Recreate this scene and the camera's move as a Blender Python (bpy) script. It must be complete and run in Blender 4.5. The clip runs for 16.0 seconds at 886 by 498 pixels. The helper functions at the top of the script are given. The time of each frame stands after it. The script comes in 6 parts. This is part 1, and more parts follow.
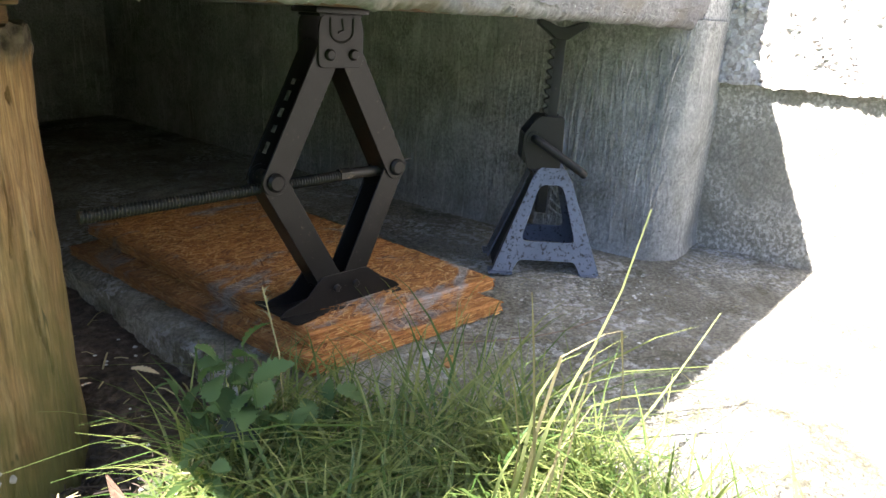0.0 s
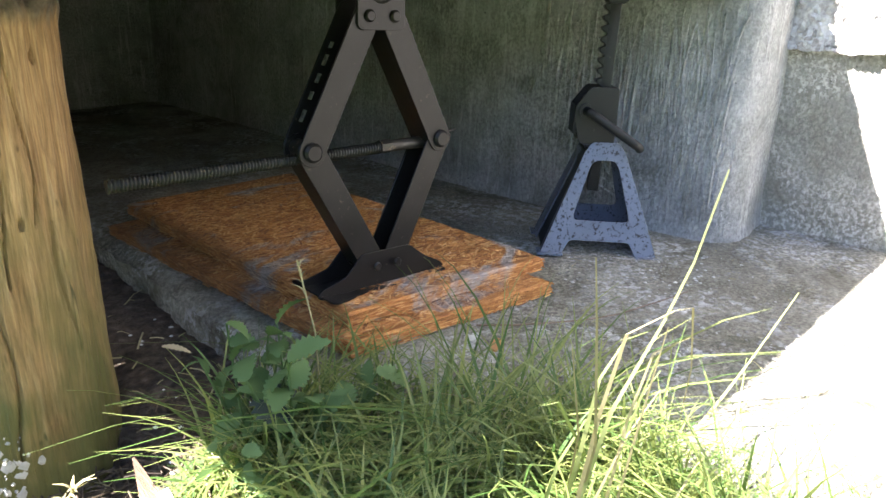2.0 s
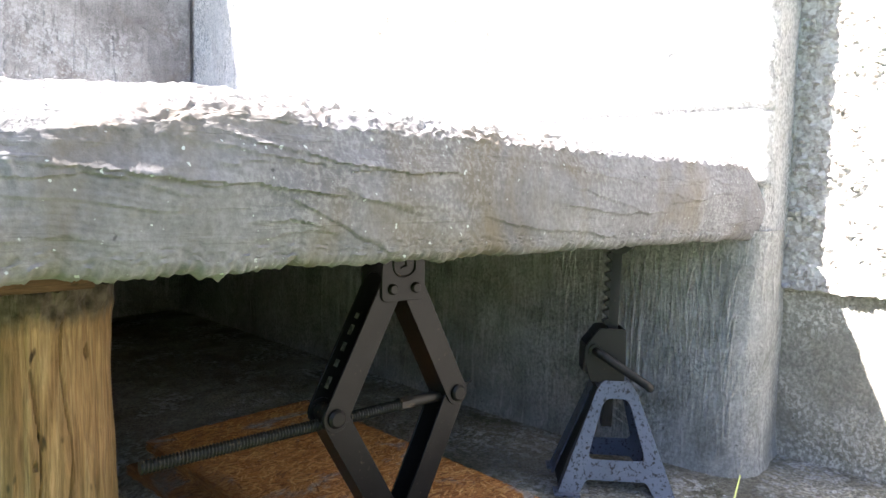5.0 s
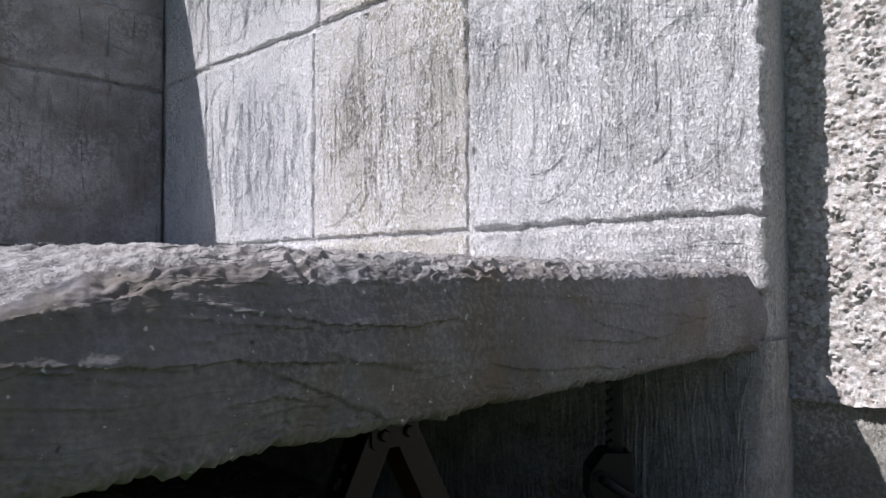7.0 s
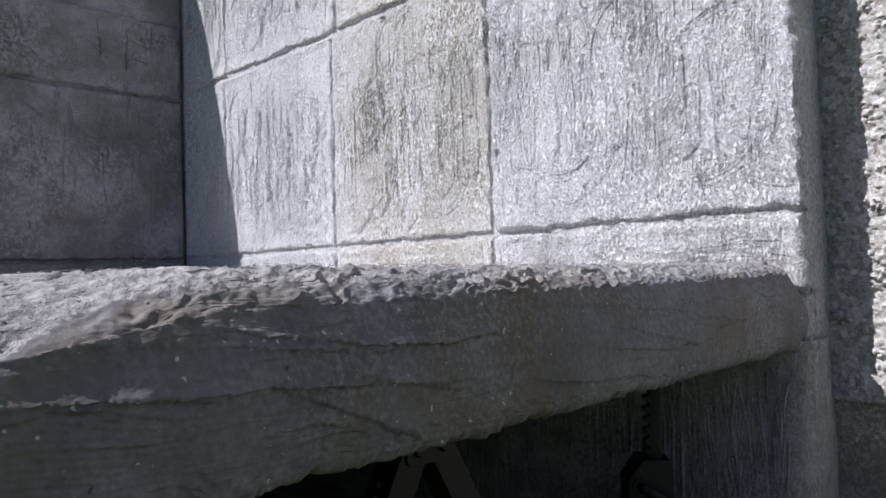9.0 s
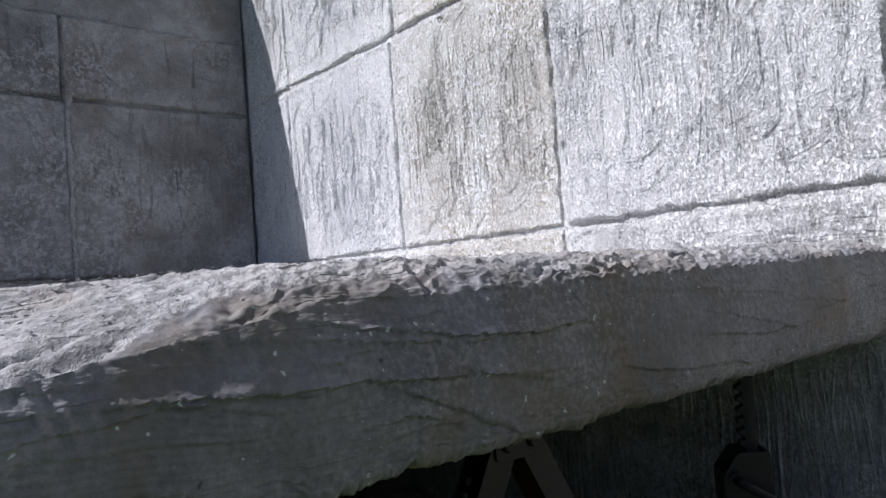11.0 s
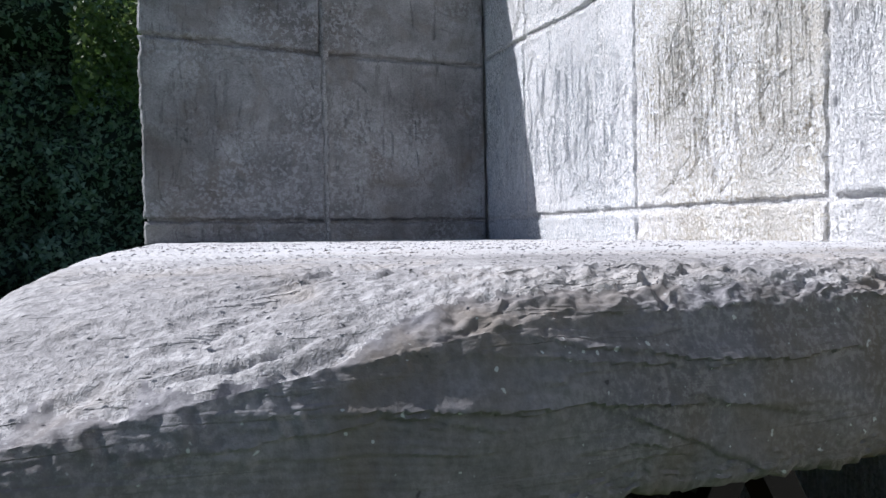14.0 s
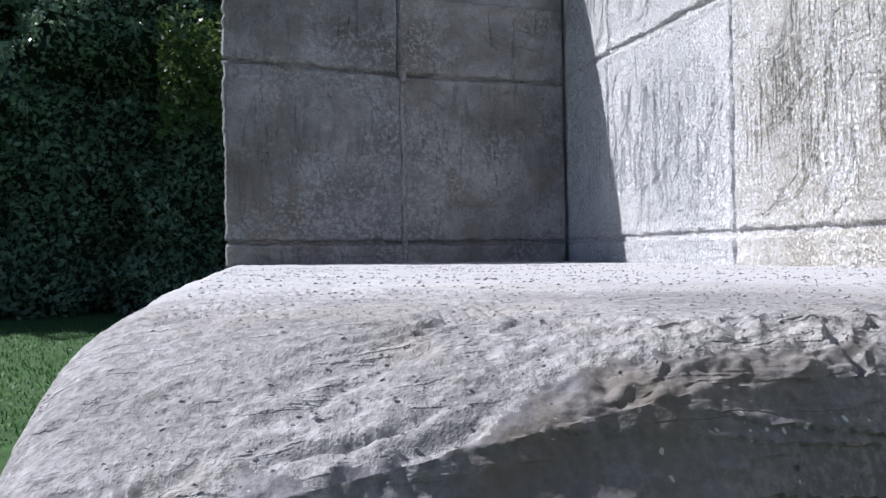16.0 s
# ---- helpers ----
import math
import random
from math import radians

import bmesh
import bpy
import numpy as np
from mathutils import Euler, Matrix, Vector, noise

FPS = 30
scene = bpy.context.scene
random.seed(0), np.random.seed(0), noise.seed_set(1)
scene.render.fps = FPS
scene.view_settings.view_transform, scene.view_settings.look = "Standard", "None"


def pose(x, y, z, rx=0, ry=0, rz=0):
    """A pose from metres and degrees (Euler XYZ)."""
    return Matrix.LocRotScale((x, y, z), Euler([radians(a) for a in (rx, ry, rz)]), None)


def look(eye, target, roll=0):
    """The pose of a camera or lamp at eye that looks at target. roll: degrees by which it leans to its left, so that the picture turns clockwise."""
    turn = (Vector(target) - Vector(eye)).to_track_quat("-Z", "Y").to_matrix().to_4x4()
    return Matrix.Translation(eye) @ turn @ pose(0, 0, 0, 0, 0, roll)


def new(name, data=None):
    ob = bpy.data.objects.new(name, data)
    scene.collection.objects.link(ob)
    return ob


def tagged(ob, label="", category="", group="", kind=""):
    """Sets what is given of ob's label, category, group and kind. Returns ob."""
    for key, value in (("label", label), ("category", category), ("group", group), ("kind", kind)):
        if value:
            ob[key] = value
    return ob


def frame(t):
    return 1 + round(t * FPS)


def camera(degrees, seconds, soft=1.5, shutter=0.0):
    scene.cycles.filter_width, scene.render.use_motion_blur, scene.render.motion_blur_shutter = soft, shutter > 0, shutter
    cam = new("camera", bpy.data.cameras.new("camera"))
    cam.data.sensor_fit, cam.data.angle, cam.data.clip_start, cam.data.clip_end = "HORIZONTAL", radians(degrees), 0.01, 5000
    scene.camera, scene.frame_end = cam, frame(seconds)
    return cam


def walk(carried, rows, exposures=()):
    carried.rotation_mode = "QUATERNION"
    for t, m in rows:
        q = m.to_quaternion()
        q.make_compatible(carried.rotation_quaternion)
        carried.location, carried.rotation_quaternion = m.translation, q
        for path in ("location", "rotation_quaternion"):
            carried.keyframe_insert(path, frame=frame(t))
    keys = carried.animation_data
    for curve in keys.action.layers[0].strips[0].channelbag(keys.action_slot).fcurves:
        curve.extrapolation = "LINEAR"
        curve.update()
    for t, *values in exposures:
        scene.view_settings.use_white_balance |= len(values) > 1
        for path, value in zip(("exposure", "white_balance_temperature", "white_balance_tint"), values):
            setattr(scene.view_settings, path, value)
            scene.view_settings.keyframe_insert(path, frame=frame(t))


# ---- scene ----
cam = camera(65.2, 16.0)
PATH = [
    (0, (-1.301, -0.54, 0.463), (0.121, 0.717, -0.167), 3.2),
    (0.5, (-1.277, -0.535, 0.426), (0.089, 0.727, -0.311), 2.4),
    (1, (-1.262, -0.506, 0.391), (0.008, 0.803, -0.429), 1.5),
    (1.5, (-1.261, -0.503, 0.402), (0.035, 0.825, -0.345), 2.0),
    (2, (-1.265, -0.503, 0.423), (0.066, 0.837, -0.235), 2.1),
    (2.5, (-1.269, -0.504, 0.444), (0.084, 0.849, -0.139), 2.5),
    (3, (-1.274, -0.506, 0.462), (0.094, 0.869, -0.025), 2.2),
    (3.5, (-1.278, -0.507, 0.482), (0.107, 0.878, 0.078), 1.9),
    (4, (-1.281, -0.509, 0.501), (0.116, 0.882, 0.169), 1.8),
    (4.5, (-1.286, -0.509, 0.524), (0.112, 0.903, 0.293), 1.8),
    (5, (-1.293, -0.507, 0.541), (0.085, 0.934, 0.378), 1.4),
    (5.2, (-1.294, -0.507, 0.55), (0.077, 0.943, 0.414), 1.1),
    (7.3, (-1.252, -0.42, 0.609), (0.183, 0.971, 0.693), -0.3),
    (7.5, (-1.25, -0.413, 0.612), (0.173, 0.991, 0.692), -0.7),
    (8, (-1.248, -0.408, 0.618), (0.174, 0.996, 0.681), -0.7),
    (10.3, (-1.253, -0.403, 0.615), (0.084, 1.081, 0.7), -3.1),
    (10.5, (-1.253, -0.396, 0.617), (0.073, 1.099, 0.691), -3.0),
    (11, (-1.256, -0.385, 0.607), (0.005, 1.165, 0.693), -4.4),
    (11.5, (-1.254, -0.39, 0.613), (-0.036, 1.195, 0.68), -3.6),
    (12, (-1.258, -0.382, 0.613), (-0.086, 1.238, 0.665), -3.4),
    (12.5, (-1.251, -0.39, 0.621), (-0.132, 1.267, 0.668), -3.6),
    (13, (-1.253, -0.377, 0.631), (-0.291, 1.376, 0.613), -1.7),
    (13.5, (-1.251, -0.359, 0.648), (-0.463, 1.478, 0.575), -0.4),
    (14, (-1.242, -0.361, 0.651), (-0.546, 1.513, 0.603), -1.1),
    (14.5, (-1.24, -0.36, 0.648), (-0.56, 1.519, 0.571), -1.5),
    (15, (-1.258, -0.362, 0.667), (-0.543, 1.506, 0.64), 0.1),
    (15.5, (-1.257, -0.327, 0.672), (-0.618, 1.568, 0.626), 1.1),
    (16, (-1.256, -0.285, 0.667), (-0.748, 1.649, 0.675), -1.0),
]
walk(cam, [(t, look(eye, target, roll)) for t, eye, target, roll in PATH],
     [(0, 3.0, 6500, 16), (1.0, 3.03, 6450, 17), (2.0, 3.44, 6450, 16), (3.5, 4.07, 6350, 17), (4.3, 3.62, 6400, 16), (5.2, 2.74, 6550, 17), (7.3, 0.14, 6050, 19), (8.2, 0.14, 6000, 18), (10.3, 0.26, 5950, 17), (12.5, 0.48, 5900, 16), (15.0, 0.56, 5900, 15), (16, 0.43, 5900, 15)])

# light: one summer sun from behind the return wall, a clear sky
SUN = Vector((-0.82, 0.44, 1.0)).normalized()
world = bpy.data.worlds.new("sky")
scene.world = world
world.use_nodes = True
sky = world.node_tree.nodes.new("ShaderNodeTexSky")
sky.sky_type, sky.sun_disc = "NISHITA", False
sky.sun_elevation, sky.sun_rotation = math.asin(SUN.z), math.atan2(SUN.x, SUN.y)
world.node_tree.links.new(sky.outputs[0], world.node_tree.nodes["Background"].inputs[0])
world.node_tree.nodes["Background"].inputs[1].default_value = 0.06
sun = new("sun", bpy.data.lights.new("sun", "SUN"))
sun.data.energy, sun.data.angle, sun.data.color = 5.0, radians(0.53), (1.0, 0.97, 0.92)
sun.matrix_world = look(SUN * 20, (0, 0, 0))


# ---- materials ----
def nodes_of(name):
    m = bpy.data.materials.new(name)
    m.use_nodes = True
    nt = m.node_tree
    return m, nt, nt.nodes["Principled BSDF"]


def noise_at(nt, scale, stretch=(1, 1, 1), detail=4.0, rough=0.55, warp=0.0, turn=(0, 0, 0)):
    """Noise over the world's metres."""
    geo = nt.nodes.new("ShaderNodeNewGeometry")
    mp = nt.nodes.new("ShaderNodeMapping")
    mp.inputs["Scale"].default_value = stretch
    mp.inputs["Rotation"].default_value = turn
    nt.links.new(geo.outputs["Position"], mp.inputs["Vector"])
    n = nt.nodes.new("ShaderNodeTexNoise")
    n.inputs["Scale"].default_value, n.inputs["Detail"].default_value = scale, detail
    n.inputs["Roughness"].default_value, n.inputs["Distortion"].default_value = rough, warp
    nt.links.new(mp.outputs[0], n.inputs["Vector"])
    return n.outputs["Fac"]


def ramp(nt, fac, stops):
    r = nt.nodes.new("ShaderNodeValToRGB")
    e = r.color_ramp.elements
    while len(e) < len(stops):
        e.new(0.5)
    for s, (p, c) in zip(e, stops):
        s.position, s.color = p, (*c, 1) if len(c) == 3 else c
    nt.links.new(fac, r.inputs[0])
    return r.outputs[0]


def mix(nt, fac, a, b, mode="MIX"):
    n = nt.nodes.new("ShaderNodeMix")
    n.data_type, n.blend_type = "RGBA", mode
    for sock, v in ((n.inputs[0], fac), (n.inputs[6], a), (n.inputs[7], b)):
        if isinstance(v, (int, float)):
            sock.default_value = v
        elif isinstance(v, tuple):
            sock.default_value = (*v, 1)
        else:
            nt.links.new(v, sock)
    return n.outputs[2]


def bump(nt, bsdf, heights):
    last = None
    for h, strength, dist in heights:
        b = nt.nodes.new("ShaderNodeBump")
        b.inputs["Strength"].default_value, b.inputs["Distance"].default_value = strength, dist
        nt.links.new(h, b.inputs["Height"])
        if last:
            nt.links.new(last, b.inputs["Normal"])
        last = b.outputs[0]
    nt.links.new(last, bsdf.inputs["Normal"])


def g(v):
    return (v, v, v)


def calc(nt, op, a, b=0.0):
    n = nt.nodes.new("ShaderNodeMath")
    n.operation = op
    for sock, v in zip(n.inputs, (a, b)):
        if isinstance(v, (int, float)):
            sock.default_value = v
        else:
            nt.links.new(v, sock)
    return n.outputs[0]


def swirl(nt, straight):
    """Brush strokes that loop round inside each block, mixed with straight ones."""
    tc = nt.nodes.new("ShaderNodeTexCoord")
    sep = nt.nodes.new("ShaderNodeSeparateXYZ")
    nt.links.new(tc.outputs["Generated"], sep.inputs[0])
    info = nt.nodes.new("ShaderNodeObjectInfo")
    wav = calc(nt, "MULTIPLY", calc(nt, "SUBTRACT", noise_at(nt, 5.0, detail=3), 0.5), 0.30)
    px = calc(nt, "ADD", calc(nt, "ABSOLUTE", calc(nt, "SUBTRACT", sep.outputs["X"], 0.55)), wav)
    pz = calc(nt, "MAXIMUM", calc(nt, "SUBTRACT", calc(nt, "ABSOLUTE", calc(nt, "SUBTRACT", sep.outputs["Z"], 0.5)), calc(nt, "ADD", 0.16, calc(nt, "MULTIPLY", info.outputs["Random"], 0.16))), 0.0)
    r = calc(nt, "POWER", calc(nt, "ADD", calc(nt, "POWER", calc(nt, "ABSOLUTE", px), 2.6), calc(nt, "POWER", pz, 2.6)), 0.385)
    comb = nt.nodes.new("ShaderNodeCombineXYZ")
    nt.links.new(calc(nt, "MULTIPLY", r, 58.0), comb.inputs[0])
    nt.links.new(calc(nt, "MULTIPLY", calc(nt, "ARCTAN2", pz, px), 2.2), comb.inputs[1])
    nt.links.new(calc(nt, "MULTIPLY", info.outputs["Random"], 40.0), comb.inputs[2])
    n = nt.nodes.new("ShaderNodeTexNoise")
    n.inputs["Scale"].default_value, n.inputs["Detail"].default_value, n.inputs["Roughness"].default_value = 1.0, 5.0, 0.6
    nt.links.new(comb.outputs[0], n.inputs["Vector"])
    where = ramp(nt, noise_at(nt, 2.6, detail=2), [(0.44, g(0)), (0.54, g(1))])
    return mix(nt, where, straight, n.outputs["Fac"])


def mat_cement(name, dark, mid, light, streak=(1, 1, 1), streak_scale=30, streak_bump=0.004, tint=(0.30, 0.27, 0.20), tint_amount=0.35, vary=0.0, crumb=0.004, grain=0.3, crust=None, line=0.25, lump=0.006, groove=False, turn=0.0, specks=False, stipple=0.0, pale_top=None):
    """Trowelled cement: cloudy tone, stains, sparse raised brush lines, grit and a pale crust in patches."""
    m, nt, b = nodes_of(name)
    col = ramp(nt, noise_at(nt, 3.2, detail=7, rough=0.62), [(0.30, dark), (0.5, mid), (0.70, light)])
    fine = noise_at(nt, 170, detail=4, rough=0.65)
    col = mix(nt, grain, col, ramp(nt, fine, [(0.36, g(0.22)), (0.64, g(0.78))]), "OVERLAY")
    mottle = noise_at(nt, 21, detail=5, rough=0.6, warp=0.5)
    col = mix(nt, 0.35, col, ramp(nt, mottle, [(0.32, g(0.30)), (0.66, g(0.70))]), "OVERLAY")
    stain = ramp(nt, noise_at(nt, 5.5, detail=6, warp=1.2), [(0.50, g(0)), (0.72, g(tint_amount))])
    col = mix(nt, stain, col, tint)
    strokes = noise_at(nt, streak_scale, streak, detail=3, rough=0.5, warp=0.25, turn=(0, 0, turn))
    if vary:
        strokes = swirl(nt, strokes)
    # only the crests of the brush marks show, as raised lines or as scratches
    lines = ramp(nt, strokes, [(0.57, g(0)), (0.615, g(1)), (0.72, g(0.8))])
    lines = calc(nt, "MULTIPLY", lines, ramp(nt, noise_at(nt, 6.5, detail=3), [(0.42, g(0.22)), (0.60, g(1))]))
    if groove:
        # scratches are darkened as well: their shadow is put into the colour
        col = mix(nt, calc(nt, "MULTIPLY", lines, line), col, tuple(v * 0.35 for v in dark))
    else:
        col = mix(nt, calc(nt, "MULTIPLY", lines, line), col, tuple(min(0.8, v * 1.35) for v in light))
    if crust:
        amount, size, place, tone = crust
        c = mix(nt, 1.0, ramp(nt, noise_at(nt, size, detail=4, rough=0.7), [(0.50, g(0)), (0.57, g(1))]), ramp(nt, noise_at(nt, place, detail=3), [(0.46, g(0)), (0.60, g(amount))]), "MULTIPLY")
        col = mix(nt, c, col, tone)
    if specks:
        col = mix(nt, ramp(nt, noise_at(nt, 150, detail=1), [(0.735, g(0)), (0.775, g(0.7))]), col, (0.66, 0.71, 0.69))
    if stipple:
        # laitance left on the high grains of a stippled coat, dark between, in patches
        dots = ramp(nt, noise_at(nt, 150, (1, 1, 0.75), detail=4, rough=0.68, warp=0.3), [(0.42, g(0.08)), (0.50, g(0.5)), (0.585, g(0.92))])
        patch = ramp(nt, noise_at(nt, 4.5, detail=4, rough=0.6), [(0.40, g(0.25 * stipple)), (0.60, g(stipple))])
        col = mix(nt, patch, col, dots, "OVERLAY")
    if pale_top:
        # a paler tone behind a ragged front: sunlit top's brightness in the colour
        geo = nt.nodes.new("ShaderNodeNewGeometry")
        sep = nt.nodes.new("ShaderNodeSeparateXYZ")
        nt.links.new(geo.outputs["Position"], sep.inputs[0])
        reach = calc(nt, "ADD", calc(nt, "SUBTRACT", sep.outputs["Y"], calc(nt, "MULTIPLY", sep.outputs["X"], -0.22)), calc(nt, "MULTIPLY", noise_at(nt, 7, (1, 2, 1), detail=5), 0.30))
        col = mix(nt, ramp(nt, reach, [(0.20, g(0)), (0.46, g(0.8))]), col, pale_top)
    pits = ramp(nt, noise_at(nt, 85, detail=2), [(0.22, g(1)), (0.27, g(0))])
    col = mix(nt, pits, col, tuple(v * 0.45 for v in dark))
    if vary:
        info = nt.nodes.new("ShaderNodeObjectInfo")
        tone = ramp(nt, info.outputs["Random"], [(0.0, (0.88, 0.91, 0.96)), (0.5, (1, 0.98, 0.94)), (1.0, (0.97, 0.90, 0.80))])
        col = mix(nt, vary, col, tone, "MULTIPLY")
    nt.links.new(col, b.inputs["Base Color"])
    b.inputs["Roughness"].default_value = 0.9
    bump(nt, b, [(lines, -1.0 if groove else 1.0, streak_bump), (mottle, 0.5, lump), (noise_at(nt, 75, detail=5, rough=0.7), 0.8, crumb), (fine, 0.8, crumb * 0.5), (pits, -0.6, 0.002)] + ([(dots, 0.9, 0.0055 * stipple)] if stipple else []))
    return m


def mat_wall(name, dark, mid, light, stain):
    return mat_cement(name, dark, mid, light, (1, 1, 0.11), 85, 0.004, stain, 0.32, 0.25, 0.008, 0.55, (1.0, 90, 3.4, (0.88, 0.88, 0.89)), 0.40, groove=True, stipple=0.8)


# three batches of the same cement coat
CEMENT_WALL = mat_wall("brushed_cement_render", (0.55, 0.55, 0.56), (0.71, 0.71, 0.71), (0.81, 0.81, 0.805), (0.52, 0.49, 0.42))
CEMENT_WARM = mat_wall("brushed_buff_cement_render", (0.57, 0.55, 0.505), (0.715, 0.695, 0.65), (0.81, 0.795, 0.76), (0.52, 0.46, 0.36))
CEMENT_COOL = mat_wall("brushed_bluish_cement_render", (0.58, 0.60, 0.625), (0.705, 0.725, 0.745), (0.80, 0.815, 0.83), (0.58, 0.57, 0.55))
# the return wall's darker cement, darkened much further for the shade it stands in
CEMENT_SHADED = mat_cement("shade_darkened_cement_render", (0.125, 0.122, 0.122), (0.215, 0.214, 0.218), (0.34, 0.34, 0.348), (1, 1, 0.11), 70, 0.003, (0.155, 0.13, 0.11), 0.7, 0.3, 0.0035, 0.3, (0.5, 60, 3.0, (0.42, 0.43, 0.45)), 0.4, groove=True, stipple=0.07)
# one cement: shaded front toned darker, sunlit top paler, in the colour
CEMENT_SLAB = mat_cement("shade_toned_rough_cement_slab", (0.145, 0.140, 0.148), (0.205, 0.200, 0.208), (0.29, 0.284, 0.291), (0.16, 1.4, 1.6), 42, 0.0008, (0.165, 0.132, 0.085), 0.75, 0, 0.0011, 0.3, (0.3, 170, 4.0, (0.40, 0.392, 0.38)), 0.03, 0.0006, turn=-0.30, specks=True)
CEMENT_TOP = mat_cement("sun_toned_pale_cement", (0.215, 0.209, 0.207), (0.295, 0.288, 0.284), (0.385, 0.378, 0.373), (0.16, 1.6, 1.6), 46, 0.0022, (0.42, 0.37, 0.31), 0.5, 0, 0.0032, 0.45, (0.5, 130, 5.0, (0.48, 0.472, 0.467)), 0.10, 0.0010, turn=-0.30, stipple=0.10, pale_top=(0.53, 0.526, 0.53))
CEMENT_BASE = mat_cement("dark_brushed_cement", (0.28, 0.282, 0.268), (0.415, 0.415, 0.405), (0.55, 0.547, 0.54), (1.3, 1.3, 0.10), 60, 0.005, (0.15, 0.155, 0.10), 0.7, 0, 0.004, 0.3, (0.5, 120, 5.0, (0.54, 0.54, 0.54)), 0.55, stipple=0.3)
CEMENT_PLINTH = mat_cement("old_lichened_plinth", (0.22, 0.215, 0.18), (0.32, 0.31, 0.27), (0.42, 0.41, 0.36), (1, 1, 1), 60, 0.002, (0.22, 0.20, 0.12), 0.5, 0, 0.004, 0.3, (1.0, 120, 7.0, (0.66, 0.65, 0.60)), 0.2, stipple=0.3)
CEMENT_PAD = mat_cement("worn_concrete_paving", (0.16, 0.152, 0.115), (0.28, 0.265, 0.215), (0.43, 0.413, 0.355), (1, 1, 1), 40, 0.003, (0.10, 0.092, 0.052), 0.88, 0, 0.008, 0.5, (0.9, 55, 7.0, (0.56, 0.56, 0.56)), 0.3, stipple=0.45)


def mat_pebble():
    m, nt, b = nodes_of("pebbledash")
    geo = nt.nodes.new("ShaderNodeNewGeometry")
    v = nt.nodes.new("ShaderNodeTexVoronoi")
    v.inputs["Scale"].default_value = 95
    nt.links.new(geo.outputs["Position"], v.inputs["Vector"])
    tone = nt.nodes.new("ShaderNodeSeparateColor")
    nt.links.new(v.outputs["Color"], tone.inputs[0])
    col = ramp(nt, tone.outputs[0], [(0.0, (0.36, 0.325, 0.29)), (0.3, (0.46, 0.43, 0.40)), (0.7, (0.56, 0.54, 0.51)), (1.0, (0.68, 0.66, 0.64))])
    col = mix(nt, 0.4, col, ramp(nt, noise_at(nt, 160, detail=3), [(0.35, g(0.25)), (0.65, g(0.75))]), "OVERLAY")
    nt.links.new(col, b.inputs["Base Color"])
    b.inputs["Roughness"].default_value = 0.92
    bump(nt, b, [(noise_at(nt, 260, detail=3), 0.9, 0.003)])
    return m


PEBBLE = mat_pebble()


def mat_wood(name, a, b_, c, along, green=0.0, scale=18):
    m, nt, b = nodes_of(name)
    st = [6.0, 6.0, 6.0]
    st[along] = 0.35
    grain = noise_at(nt, scale, tuple(st), detail=7, rough=0.6, warp=0.8)
    col = ramp(nt, grain, [(0.28, a), (0.5, b_), (0.72, c)])
    fib = [9.0, 9.0, 9.0]
    fib[along] = 0.5
    fibre = noise_at(nt, 42, tuple(fib), detail=5, rough=0.7, warp=0.3)
    col = mix(nt, 0.55, col, ramp(nt, fibre, [(0.34, g(0.18)), (0.66, g(0.80))]), "OVERLAY")
    worm = ramp(nt, noise_at(nt, 55, (1, 1, 0.35) if along == 2 else (1, 1, 1), detail=2), [(0.255, g(1)), (0.30, g(0))])
    col = mix(nt, worm, col, tuple(v * 0.3 for v in a))
    st2 = [1.0, 1.0, 1.0]
    st2[along] = 0.10
    col = mix(nt, 0.5, col, ramp(nt, noise_at(nt, 26, tuple(st2), detail=3), [(0.35, (0.42, 0.36, 0.30)), (0.6, (0.6, 0.58, 0.55))]), "OVERLAY")
    crack = ramp(nt, noise_at(nt, 16, (6, 6, 0.22) if along == 2 else tuple(st2), detail=2, warp=0.5), [(0.22, g(1)), (0.28, g(0))])
    col = mix(nt, crack, col, (0.05, 0.03, 0.018))
    if green:
        geo = nt.nodes.new("ShaderNodeNewGeometry")
        sep = nt.nodes.new("ShaderNodeSeparateXYZ")
        nt.links.new(geo.outputs["Position"], sep.inputs[0])
        # algae creeps up from the soil, in an uneven patch
        low = ramp(nt, sep.outputs["Z"], [(0.02, g(1)), (0.34, g(0))])
        patch = ramp(nt, noise_at(nt, 7, (1, 1, 0.6), detail=4), [(0.34, g(0)), (0.56, g(green))])
        # its tone and reach also carry the shade at the post's foot
        col = mix(nt, mix(nt, 1.0, low, patch, "MULTIPLY"), col, (0.10, 0.105, 0.028))
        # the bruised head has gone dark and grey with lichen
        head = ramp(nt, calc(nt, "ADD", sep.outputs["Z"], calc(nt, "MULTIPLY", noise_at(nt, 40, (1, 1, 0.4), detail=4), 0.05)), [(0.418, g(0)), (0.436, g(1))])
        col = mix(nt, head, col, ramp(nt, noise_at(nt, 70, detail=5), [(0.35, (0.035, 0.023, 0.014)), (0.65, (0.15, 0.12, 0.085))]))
    nt.links.new(col, b.inputs["Base Color"])
    b.inputs["Roughness"].default_value = 0.85
    bump(nt, b, [(grain, 0.9, 0.004), (fibre, 0.9, 0.0022), (worm, -0.8, 0.002), (crack, -0.8, 0.004)])
    return m


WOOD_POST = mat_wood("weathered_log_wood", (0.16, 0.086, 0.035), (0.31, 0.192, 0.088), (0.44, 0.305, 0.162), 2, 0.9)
WOOD_PACK = mat_wood("old_brown_board", (0.07, 0.037, 0.02), (0.13, 0.072, 0.038), (0.19, 0.115, 0.066), 0)
